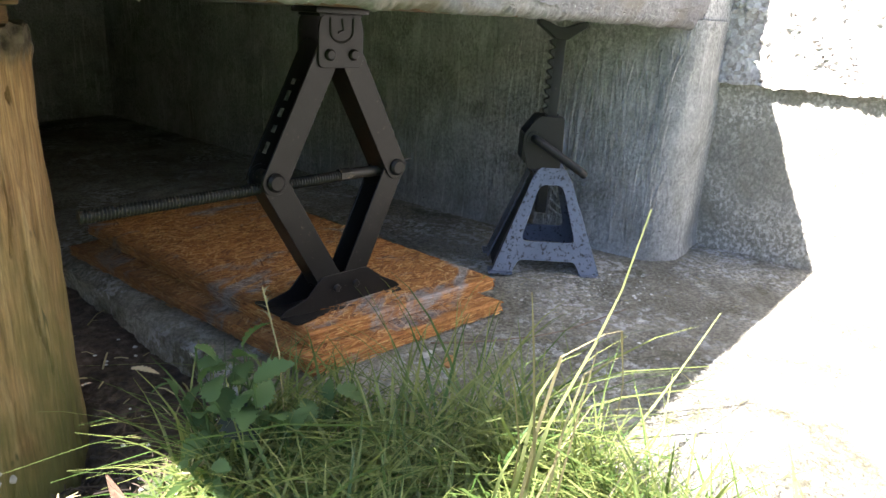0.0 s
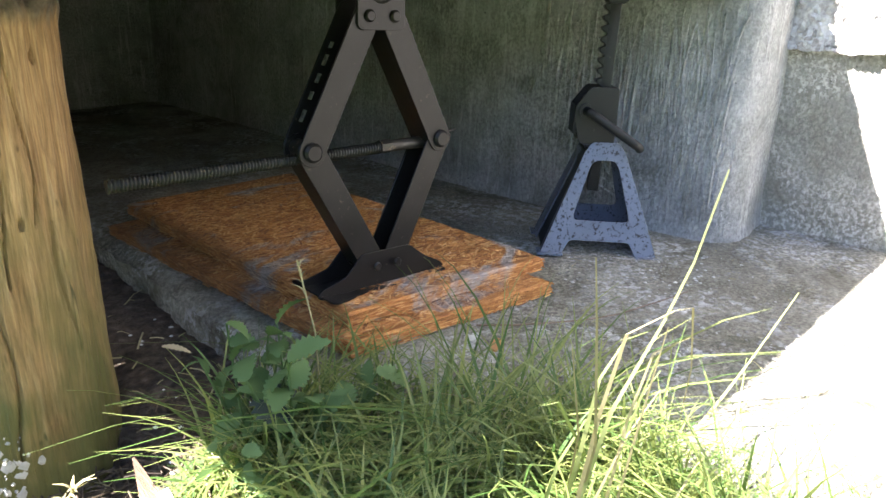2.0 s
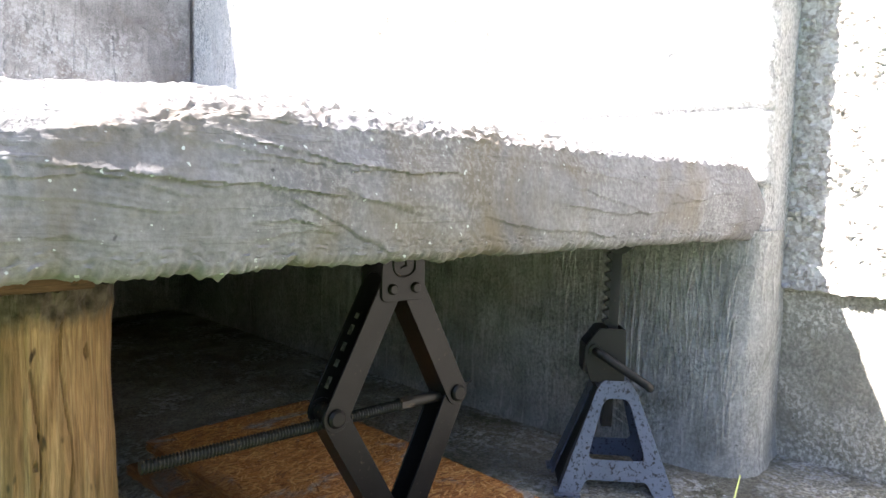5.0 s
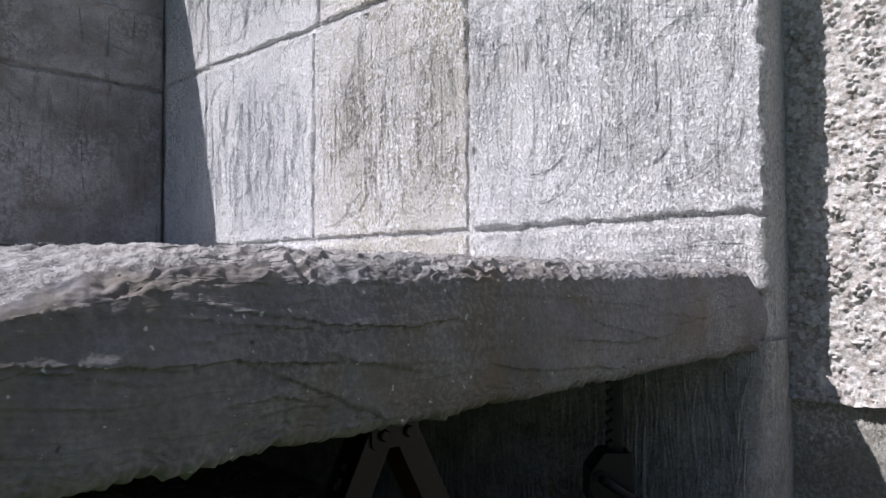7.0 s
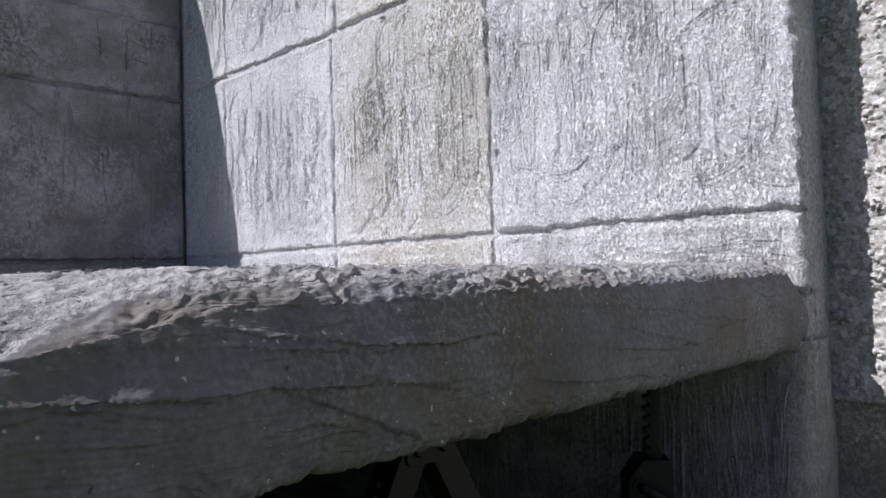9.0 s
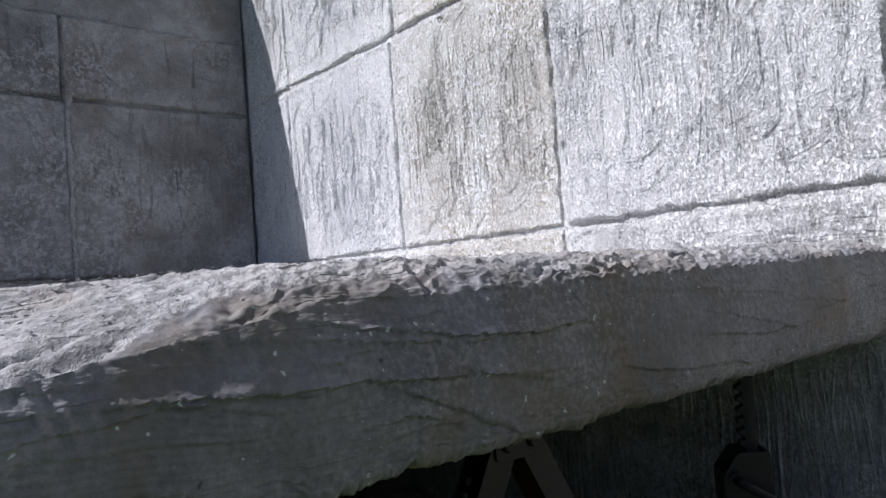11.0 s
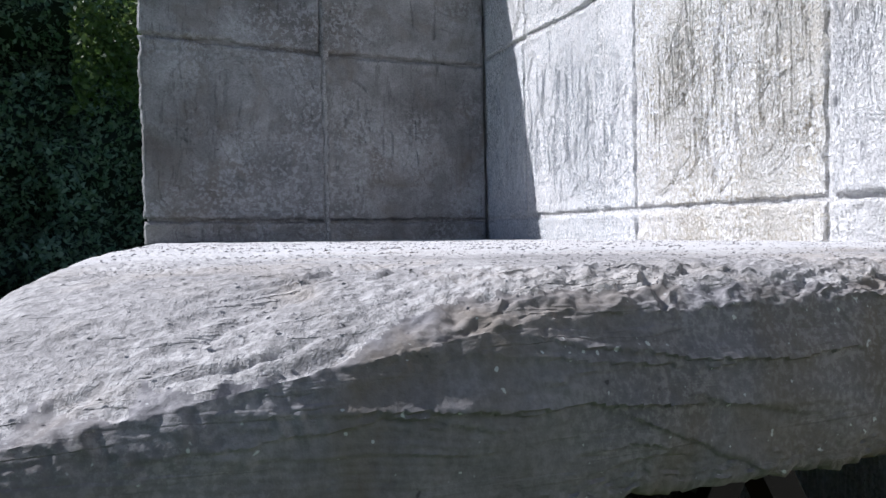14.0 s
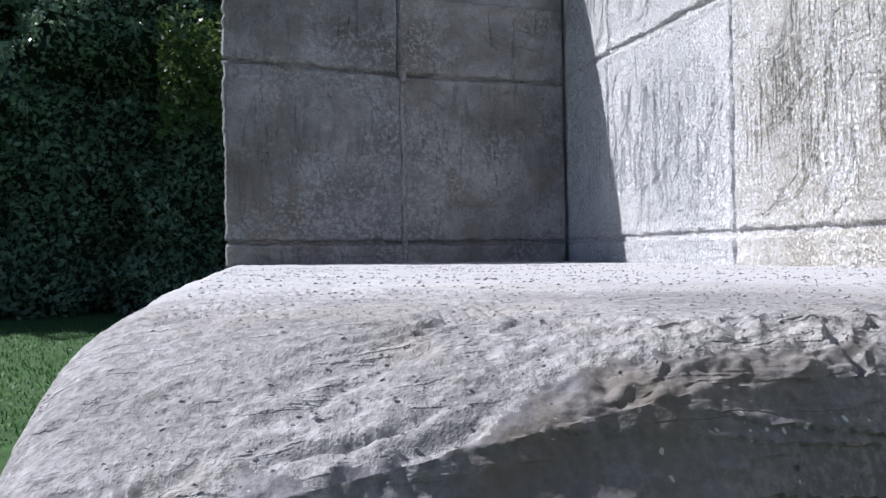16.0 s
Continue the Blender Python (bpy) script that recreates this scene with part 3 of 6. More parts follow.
def build_slab():
    xs = list(np.linspace(0.062, -0.5, 305)) + list(np.linspace(-0.5018, -1.33, 480))
    laps = lap_lines()
    cols = []
    for x in xs:
        cols.append([(x, y, z) for y, z in slab_profile(x)])
    # the free end turns over in a soft rounded shoulder
    prof = slab_profile(-1.33)
    for a in np.linspace(8, 90, 18):
        s, c = math.sin(radians(a)), math.cos(radians(a))
        col = []
        for y, z in prof:
            h = max(0.0, (z - 0.474) / 0.15)
            inset = 0.03 * max(0, 1 - y / 0.3) * (1 - c)
            col.append((-1.33 - 0.076 * s + 0.030 * max(0, 1 - y / 0.35) * s, y + inset, z - 0.058 * (1 - c) * h ** 2))
        cols.append(col)
    # and the house end is closed
    cols.insert(0, [(x + 0.002, max(y, 0.045), z) for x, y, z in cols[0]])
    last = cols[-1]
    for k in (0.6, 0.25, 0.0):
        cols.append([(x - 0.006 * math.sin(k * 3.1), y, 0.474 + (z - 0.474) * k) for x, y, z in last])
    n = len(cols[0])
    lip0, lip1 = 8 + NF, 8 + NF + NL
    vs = []
    for col in cols:
        cx = col[20][0]
        here = []
        for lx, lz, hgt in laps:
            if lx[0] < cx < lx[-1]:
                fade = min(1.0, (cx - lx[0]) / 0.03, (lx[-1] - cx) / 0.03)
                here.append((float(np.interp(cx, lx, lz)) + 0.0035 * fbm((cx, 0, lz[0]), 24), hgt * fade))
        for i, (x, y, z) in enumerate(col):
            p = Vector((x, y, z))
            if i > 4:
                front = max(0.0, min(1.0, (lip0 - i) / 8))
                if front:
                    # each pass is thickest at its lower rim and thins out upwards
                    crown = max(0.0, min(1.0, (slab_brow(x) - z) / 0.035))
                    step = crown * sum(hgt * (1 - (z - zl) / 0.026) ** 1.5 for zl, hgt in here if 0 <= z - zl < 0.026)
                    rake = max(0.0, fbm((x * 0.5, 1, z), 9, 4)) * 0.0009 * math.sin(z * 1350 + x * 90 + 9 * fbm((x, 0, z), 8, 3))
                    p.y -= front * (step + rake + (0.0012 + 0.0024 * crown) * fbm((x, y, z * 1.6), 6, 1) + 0.0007 * fbm((x * 0.4, y, z), 34, 6) + 0.0004 * fbm((x, y, z), 130, 6))
                if 8 <= i < lip1:
                    # the house end is drawn back at its upper corner
                    p.y += 0.016 * min(1.0, (lip1 - i) / 40) * max(0.0, min(1.0, (x - 0.036 + 0.80 * (z - 0.490)) / 0.032)) ** 2
                if i <= 14:
                    # crumbs hang from the lower rim
                    p.z -= 0.006 * max(0.0, fbm((x, 0.02 * i, 0), 70, 4, 5)) * (1 - i / 15)
                    p.y += 0.0022 * fbm((x, 0.03 * i, 2), 90, 4, 5)
                if lip0 - 9 <= i < lip0 + 6:
                    # crumbs torn along the brow
                    p.y -= 0.0012 * fbm((x, y, z), 95, 7, 5)
                if lip0 <= i < lip1 + 2:
                    # mortar dragged along the edge: long torn ridges, finer ones between, then grain
                    a, c = x + 0.30 * y, y - 0.30 * x
                    r1 = 1 - abs(noise.noise(Vector((a * 9, c * 62 + 1.5 * fbm((x, y, z), 12, 3), z * 30))))
                    r2 = 1 - abs(noise.noise(Vector((a * 26, c * 120, z * 50 + 7))))
                    gate = max(0.0, min(1.0, 0.5 + 1.3 * fbm((x * 1.2, y, z), 5.5, 1)))
                    calm = 1.0 - 0.78 * min(1.0, max(0.0, (-1.06 - x) / 0.08))
                    p.z += calm * (0.0046 * gate * (r1 ** 3 - 0.4) + 0.0022 * (r2 ** 2 - 0.5)) + (0.0011 + 0.0019 * calm) * fbm((x, y, z), 85, 2, 6) - 0.006 * calm * max(0.0, fbm((x, y, z), 60, 5) - 0.35)
                    p.y -= calm * 0.005 * (r1 ** 3 - 0.4) * gate + 0.0030 * calm * fbm((x, y, z), 20, 9)
                if lip0 <= i and x < -1.02:
                    # long slanting scratches over the free end's shoulder
                    c2 = y * 0.94 - x * 0.34
                    r3 = 1 - abs(noise.noise(Vector(((x + 0.36 * y) * 5, c2 * 52 + 1.2 * fbm((x, y, 0), 5, 2), 3))))
                    p.z -= 0.0060 * min(1.0, (-1.02 - x) / 0.08) * max(0.0, r3 - 0.80) / 0.2 * max(0.0, min(1.0, 0.45 + 1.4 * fbm((x, y, 0), 8, 6)))
                # fingers of mortar dragged down over the edge near the free end
                drag = max(0.0, 1 - ((x + 1.245) / 0.085) ** 2) * max(0.0, 1 - abs(z - 0.556) / 0.030)
                if drag > 0 and y < 0.14:
                    p.y -= drag * (0.0020 + 0.005 * fbm((x, y, z), 25, 8)) * (1 - abs(2 * ((x * 74 + 1.3 * fbm((x, y, z), 14, 4) + (z - 0.59) * 22) % 1.0) - 1)) ** 1.5
                if i >= lip1 + 2:
                    p.z += 0.0026 * fbm((x, y, 0), 9, 3) + 0.0016 * fbm((x * 0.5, y * 1.5, 0), 55, 3)
            vs.append(p)
    fs = [(j * n + i, j * n + i + 1, j * n + n + i + 1, j * n + n + i) for j in range(len(cols) - 1) for i in range(n - 1)]
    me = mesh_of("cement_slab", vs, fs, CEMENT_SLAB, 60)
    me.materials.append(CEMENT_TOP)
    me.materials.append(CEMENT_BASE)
    # the sun-toned upper material ends in a torn line along the front's top
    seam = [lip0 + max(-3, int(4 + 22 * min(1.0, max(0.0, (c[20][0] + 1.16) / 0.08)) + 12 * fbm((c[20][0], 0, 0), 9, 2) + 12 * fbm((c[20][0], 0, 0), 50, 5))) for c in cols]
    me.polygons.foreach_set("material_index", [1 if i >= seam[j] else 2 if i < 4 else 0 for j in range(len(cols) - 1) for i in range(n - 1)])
    ob = thing("cement_slab", me, "thick rough grey cement slab with trowelled front edge, propped underneath", "slab")
    return ob


slab = build_slab()


def slab_top(x, y):
    pts = slab_profile(max(x, -1.33))[8 + NF:]
    return float(np.interp(y, [p[0] for p in pts], [p[1] for p in pts]))


def build_crumbs():
    rng = random.Random(31)
    vs, fs = [], []
    for _ in range(5200):
        x, y = rng.uniform(-1.33, 0.0), rng.uniform(0.0, 1.0) ** 1.3 * 1.6 + 0.03
        s = 0.0005 + 0.0016 * rng.random() ** 3 * (0.45 if y < 0.4 else 0.9)
        z = slab_top(x, y) + 0.002 + (0.004 * fbm((x, y, 0), 10, 3) if y > 0.3 else 0.001)
        k = len(vs)
        a = rng.uniform(0, 6.28)
        for u, v in ((1, 0), (0.2, 0.8), (-0.9, 0.4), (-0.6, -0.7), (0.5, -0.8)):
            vs.append((x + s * 2.2 * (u * math.cos(a) - v * math.sin(a)), y + s * (u * math.sin(a) + v * math.cos(a)), z - s * 0.6))
        vs.append((x, y, z + s * rng.uniform(0.3, 0.7)))
        fs += [(k + i, k + (i + 1) % 5, k + 5) for i in range(5)]
    thing("mortar_crumbs", mesh_of("mortar_crumbs", vs, fs, CEMENT_SLAB), "loose mortar crumbs on top of the slab", "crumbs", kind="stuff")


build_crumbs()


# ---- walls ----
def relief(x, z, seed, depth):
    return -depth + 0.004 * fbm((x, seed, z), 5) + 0.0016 * fbm((x * 2.2, seed, z * 0.6), 24)


def stone(w, h, depth, seed, material):
    """A carved block face of width w (local x) and height h (local z), proud towards -y, its worn rim rolled up."""
    nx, nz = max(6, int(w / 0.0075)), max(4, int(h / 0.0075))
    vs, fs = [], []
    for j in range(nz + 1):
        for i in range(nx + 1):
            u, v = i / nx, j / nz
            x, z = u * w, v * h
            ed = min(x, w - x, z, h - z)
            fall = max(0, 1 - ed / 0.007) ** 1.6
            roll = math.exp(-((ed - 0.016) / 0.009) ** 2) * (0.0028 + 0.0060 * fbm((x, seed, z), 30))
            grain = 0.0011 * fbm((x, seed, z), 90)
            wx = 0.007 * fbm((seed, z * 2, 0), 7) + 0.003 * fbm((seed, z, 1), 40)
            wz = 0.007 * fbm((seed, x * 2, 2), 6) + 0.003 * fbm((seed, x, 3), 36)
            vs.append((x + wx * max(0, 1 - x / 0.03) + wx * max(0, 1 - (w - x) / 0.03), relief(x, z, seed, depth) + depth * 0.75 * fall - roll + grain, z + wz * max(0, 1 - z / 0.03) + wz * max(0, 1 - (h - z) / 0.03)))
    n = nx + 1
    fs = [(j * n + i, j * n + i + 1, j * n + n + i + 1, j * n + n + i) for j in range(nz) for i in range(nx)]
    ring = [i for i in range(n)] + [j * n + nx for j in range(1, nz + 1)] + [nz * n + i for i in range(nx - 1, -1, -1)] + [j * n for j in range(nz - 1, 0, -1)]
    base = len(vs)
    vs += [(vs[k][0], 0.004, vs[k][2]) for k in ring]
    m = len(ring)
    fs += [(ring[(k + 1) % m], ring[k], base + k, base + (k + 1) % m) for k in range(m)]
    return mesh_of("stone", vs, fs, material, 50)


def ridge_strip(vs, fs, pts, width, height):
    """A thin raised stroke along points (x, y, z), proud towards -y."""
    k, n = len(vs), len(pts)
    for i, (x, y, z) in enumerate(pts):
        a, b = pts[max(0, i - 1)], pts[min(n - 1, i + 1)]
        tx, tz = b[0] - a[0], b[2] - a[2]
        l = math.hypot(tx, tz) or 1
        t = math.sin(math.pi * (i + 0.4) / (n - 0.2)) ** 0.6
        w, h = width * (0.4 + 0.6 * t), height * t
        vs += [(x - tz / l * w, y + 0.0015, z + tx / l * w), (x, y - h, z), (x + tz / l * w, y + 0.0015, z - tx / l * w)]
    fs += [(k + 3 * i + j, k + 3 * i + j + 1, k + 3 * i + j + 4, k + 3 * i + j + 3) for i in range(n - 1) for j in (0, 1)]


def stadium(cx, rx, z0, z1, t):
    """A point at t (0 to 1) round an upright loop with half-round ends."""
    straight, arc = max(0.001, z1 - z0 - 2 * rx), math.pi * rx
    d = (t % 1.0) * 2 * (straight + arc)
    if d < straight:
        return cx - rx, z1 - rx - d
    d -= straight
    if d < arc:
        a = d / rx
        return cx - rx * math.cos(a), z0 + rx - rx * math.sin(a)
    d -= arc
    if d < straight:
        return cx + rx, z0 + rx + d
    a = (d - straight) / rx
    return cx + rx * math.cos(a), z1 - rx + rx * math.sin(a)


def brush_marks(w, h, depth, seed, count, material, tall, loops=()):
    """Brush strokes, each a bundle of bristle lines: down the block, hooked at the foot, or round in a loop."""
    rng = random.Random(int(seed * 100))
    vs, fs = [], []

    def stroke(path, bristles, width, tall=tall):
        n = len(path)
        for _ in range(bristles):
            o, i0, i1 = rng.uniform(-width, width), rng.uniform(0, 0.5), rng.uniform(0.55, 1.0)
            pts = []
            for i in range(int(i0 * n), max(int(i0 * n) + 4, int(i1 * n))):
                a, b = path[max(0, min(n - 1, i - 1))], path[min(n - 1, i + 1)]
                tx, tz = b[0] - a[0], b[1] - a[1]
                l = math.hypot(tx, tz) or 1
                x, z = path[min(n - 1, i)]
                x, z = x - tz / l * o, z + tx / l * o
                pts.append((x + 0.0012 * wob((x, z, seed), 45), z))
            pts = [(x, z) for x, z in pts if 0.012 < x < w - 0.012 and 0.010 < z < h - 0.010]
            if len(pts) > 4:
                ridge_strip(vs, fs, [(x, relief(x, z, seed, depth) - 0.0002, z) for x, z in pts], rng.uniform(0.0005, 0.0014), rng.uniform(0.0003, tall))

    for cx, rx, z0, z1 in loops:
        for k in (1.0, 0.86, 0.6):
            t0 = rng.uniform(0.0, 0.1)
            stroke([stadium(cx, rx * k, z0 + rx * (1 - k), z1, t0 + 0.62 * i / 44) for i in range(45)], 3 if k > 0.8 else 2, 0.007, tall * 1.3)
    for _ in range(count):
        kind = rng.random()
        if h < 0.2 or kind < 0.10:
            x0, z0, l, b = rng.uniform(0.02, w - 0.1), h * rng.uniform(0.15, 0.85), rng.uniform(0.05, 0.20), rng.gauss(0, 0.12)
            path = [(x0 + l * i / 16, z0 + b * l * i / 16 + 0.006 * math.sin(i * 0.35)) for i in range(17)]
        elif kind < 0.50:
            rx = rng.uniform(0.05, 0.20)
            cx = rng.uniform(0, w)
            z0, z1 = h * rng.uniform(-0.05, 0.45), h * rng.uniform(0.55, 1.05)
            t0, sp = rng.random(), rng.uniform(0.12, 0.4)
            path = [stadium(cx, rx, z0, z1, t0 + sp * i / 26) for i in range(27)]
        else:
            x0, z0, l, b, hook = rng.uniform(0.02, w - 0.02), h * rng.uniform(0.05, 0.6), rng.uniform(0.06, 0.26), rng.gauss(0, 0.08), rng.choice((-1, 0, 0, 1)) * rng.uniform(0.02, 0.06)
            path = [(x0 + b * l * (i / 18) + hook * (1 - i / 18) ** 4, z0 + l * i / 18) for i in range(19)]
        stroke(path, rng.randint(3, 8), rng.uniform(0.006, 0.016))
    return mesh_of("brush_texture", vs, fs, material, 50) if vs else None


def build_stone_wall(name, label, material, rows, place, back, sag, loops={}, batches={}):
    """Blocks in courses; sag(x, z) bends the courses' lines, loops name the blocks with a known brush loop."""
    wall = thing(name, back, label, "wall", kind="structure")
    pale_coat, usual = material == CEMENT_WALL, material
    k = 0
    for (z0, z1), cuts in rows:
        for a, b in zip(cuts[:-1], cuts[1:]):
            material = batches.get(k, usual)
            gap, side = (0.0038 if pale_coat else 0.0045), 0.0012
            w, h, seed = b - a - side * 2, z1 - z0 - gap * 2, 3.1 * k + len(name)
            me = stone(w, h, 0.019, seed, material)
            marks = brush_marks(w, h, 0.019, seed, int(w * h * (480 if pale_coat else 160)) + 4, material, 0.0008 if pale_coat else 0.0009, loops.get(k, ()))
            for m in (me, marks):
                if m:
                    for v in m.vertices:
                        v.co.z += sag(a + side + v.co.x, z0 + gap + v.co.z)
            piece = part("stone", me, material, wall, m=place @ pose(a + side, 0, z0 + gap))
            if marks:
                tagged(part("brush_texture", marks, material, piece), kind="stuff")
            k += 1
    return wall


def extruded(outline, z0, z1, material, name, lean=0.0):
    """An upright prism over a plan outline."""
    vs = [(x, y, z0) for x, y in outline] + [(x, y + lean * (z1 - z0), z1) for x, y in outline]
    n = len(outline)
    fs = [(i, (i + 1) % n, n + (i + 1) % n, n + i) for i in range(n)] + [tuple(range(n - 1, -1, -1)), tuple(range(n, 2 * n))]
    return mesh_of(name, vs, fs, material)


# wall beside the slab, sunlit: faces -x
side_place = pose(0.014, 2.40, 0, 0, 0, -90)


def sag_east(x, z):
    return float(np.interp(x, [0.3, 1.1, 2.4], [0.016, -0.005, -0.005])) * max(0.0, min(1.0, (z - 0.70) / 0.67))


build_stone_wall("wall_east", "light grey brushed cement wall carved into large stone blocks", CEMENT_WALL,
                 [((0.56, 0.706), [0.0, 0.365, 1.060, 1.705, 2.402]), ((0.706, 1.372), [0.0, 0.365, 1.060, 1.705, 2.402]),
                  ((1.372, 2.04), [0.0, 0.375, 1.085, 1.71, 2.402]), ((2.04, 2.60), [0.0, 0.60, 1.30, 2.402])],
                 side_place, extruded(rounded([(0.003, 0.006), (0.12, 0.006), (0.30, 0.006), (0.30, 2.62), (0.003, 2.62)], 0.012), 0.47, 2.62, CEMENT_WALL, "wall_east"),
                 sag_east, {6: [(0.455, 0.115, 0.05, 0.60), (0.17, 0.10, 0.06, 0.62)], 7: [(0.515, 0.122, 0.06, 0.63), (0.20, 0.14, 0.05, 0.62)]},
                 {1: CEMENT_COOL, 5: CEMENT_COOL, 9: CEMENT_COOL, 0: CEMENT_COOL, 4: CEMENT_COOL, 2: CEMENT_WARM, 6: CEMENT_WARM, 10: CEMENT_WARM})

# return wall across the slab's back, in shade: faces -y; its top is uneven
# unseen outline, bent until its shadow falls right on the east wall
top_line = [(-1.385, 1.69), (-0.917, 1.75), (-0.68, 1.99), (-0.453, 2.116), (-0.004, 2.10)]
bm = plate([(-1.372, 0.58), (-0.004, 0.58)] + [(x if x > -1.3 else -1.372, z) for x, z in reversed(top_line)], 0.162, bevel=0.008, y=2.412)
me = bpy.data.meshes.new("wall_north")
bmesh.ops.recalc_face_normals(bm, faces=bm.faces)
bm.to_mesh(me)
bm.free()
me.materials.append(CEMENT_SHADED)


def sag_north(x, z):
    high = max(0.0, min(1.0, (z - 0.70) / 0.67))
    return float(np.interp(x, [-1.385, -0.71, -0.014], [0.016 + 0.008 * high, 0.005 - 0.008 * high, -0.009 * high]))


build_stone_wall("wall_north", "darker grey cement return wall, its shade in the colour, carved into large stone blocks", CEMENT_SHADED,
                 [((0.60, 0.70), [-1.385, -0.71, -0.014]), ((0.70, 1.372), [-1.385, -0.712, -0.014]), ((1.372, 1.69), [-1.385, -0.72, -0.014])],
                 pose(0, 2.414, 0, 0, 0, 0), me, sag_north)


def mortar_joint(wall, place, x, z0, z1, width, proud, material, label, seed, broken=0.0):
    """Mortar rolled up along an upright joint, uneven and torn in places."""
    n, k = int((z1 - z0) / 0.006), 9
    vs = []
    for j in range(n + 1):
        z = z0 + (z1 - z0) * j / n
        c = x + 0.006 * fbm((seed, 0, z), 6) + 0.002 * fbm((seed, 3, z), 40)
        wd = width * (1 + 0.6 * fbm((seed, 1, z), 14))
        lift = 1.0 - broken * max(0.0, min(1.0, 0.5 + 2.2 * fbm((seed, 2, z), 9)))
        for q in range(k):
            t = 2 * q / (k - 1) - 1
            vs.append((c + wd * t, -0.0175 - proud * lift * (1 - t * t) * (0.7 + 0.9 * fbm((t * 2, seed, z), 26)) + 0.009 * abs(t) ** 3, z))
    fs = [(j * k + q, j * k + q + 1, j * k + k + q + 1, j * k + k + q) for j in range(n) for q in range(k - 1)]
    part("mortar_joint", mesh_of("mortar_joint", vs, fs, material, 60), material, bpy.data.objects[wall], label, m=place)


CEMENT_SMEAR = mat_cement("pale_mortar_smear", (0.22, 0.22, 0.225), (0.30, 0.30, 0.305), (0.40, 0.40, 0.41), (1, 1, 0.2), 60, 0.002, (0.2, 0.18, 0.16), 0.4, stipple=0.3)
mortar_joint("wall_north", pose(0, 2.414, 0), -0.706, 0.61, 1.67, 0.016, 0.0045, CEMENT_SMEAR, "paler grey smeared mortar joint", 0.0)
for x, z0, z1, seed in ((1.077, 0.715, 1.355, 2.0), (1.724, 0.715, 1.355, 5.0), (0.378, 0.715, 1.375, 8.0), (1.102, 1.385, 2.0, 11.0), (1.728, 1.385, 2.0, 14.0)):
    mortar_joint("wall_east", side_place, x, z0, z1, 0.012, 0.0050, CEMENT_WALL, "pale rolled mortar joint", seed, 0.8)


def build_base_wall():
    """The rounded lower wall under the slab, down to the paving."""
    plan = [(-0.09, 2.9), (-0.092, 0.9), (-0.09, 0.55), (-0.078, 0.35), (-0.06, 0.20), (-0.046, 0.10), (-0.036, 0.045), (-0.018, 0.012), (0.015, -0.004), (0.06, -0.004), (0.095, 0.004), (0.14, 0.010), (0.20, 0.012)]
    dense = []
    for (a, b), (c, d) in zip(plan[:-1], plan[1:]):
        k = max(2, int(math.hypot(c - a, d - b) / 0.018))
        dense += [(a + (c - a) * i / k, b + (d - b) * i / k) for i in range(k)]
    nz = 36
    vs, fs = [], []
    for j in range(nz + 1):
        z = -0.03 + 0.515 * j / nz
        for x, y in dense:
            w = 0.004 * fbm((x, y, z * 0.5), 9) + 0.002 * fbm((x, y, z * 0.2), 40)
            flare = 0.012 * max(0, 1 - (z + 0.0) / 0.06)
            vs.append((x - w - flare * (0.6 if y > 0.02 else 0.2), y - (w + flare) * (0 if y > 0.1 else 0.8), z))
    n = len(dense)
    fs = [(j * n + i, j * n + i + 1, j * n + n + i + 1, j * n + n + i) for j in range(nz) for i in range(n - 1)]
    base = thing("wall_base", mesh_of("wall_base", vs, fs, CEMENT_BASE, 60), "dark grey brushed cement lower wall with a rounded corner", "wall", kind="structure")
    rng = random.Random(77)
    vs, fs = [], []
    for _ in range(900):
        y0, z0, l, b = rng.uniform(0.03, 1.2) ** 1.3 + 0.02, rng.uniform(0.02, 0.40), rng.uniform(0.03, 0.22), rng.gauss(0, 0.12)
        n = 9
        pts = []
        for i in range(n):
            y, z = y0 + b * l * (i / n) ** 2, z0 + l * i / n
            xs = float(np.interp(y, [0.012, 0.045, 0.10, 0.20, 0.35, 0.55, 0.9, 2.9], [-0.018, -0.036, -0.046, -0.06, -0.078, -0.09, -0.092, -0.09]))
            pts.append((y, xs - 0.004 * fbm((xs, y, z * 0.5), 9) - 0.002 * fbm((xs, y, z * 0.2), 40) - 0.0003, z))
        if pts[-1][2] > 0.46 or min(p[0] for p in pts) < 0.015:
            continue
        ridge_strip(vs, fs, pts, rng.uniform(0.0008, 0.002), rng.uniform(0.0010, 0.0032))
    # long strokes that swing round at the foot of the wall
    for k in range(9):
        yc, w, low = 0.185 + 0.006 * (k % 3), 0.022 + 0.0105 * k, 0.17 - 0.012 * k
        top, end = 0.40 - 0.02 * (k % 4), low + 0.10 - 0.008 * k
        path = [(yc + w, top + (low + w - top) * i / 8) for i in range(8)]
        path += [(yc + w * math.cos(a), low + w - w * math.sin(a)) for a in np.linspace(0, math.pi * 0.85, 12)]
        path += [(yc - w, low + w + (end - low) * i / 4) for i in range(1, 4)] if k < 5 else []
        pts = []
        for y, z in path:
            y += 0.004 * wob((y, z, k), 14)
            xs = float(np.interp(y, [0.012, 0.045, 0.10, 0.20, 0.35, 0.55], [-0.018, -0.036, -0.046, -0.06, -0.078, -0.09]))
            pts.append((y, xs - 0.004 * fbm((xs, y, z * 0.5), 9) - 0.002 * fbm((xs, y, z * 0.2), 40) - 0.0003, z))
        ridge_strip(vs, fs, pts, 0.0022, 0.0046)
    vs = [(q, p, r) for p, q, r in vs]
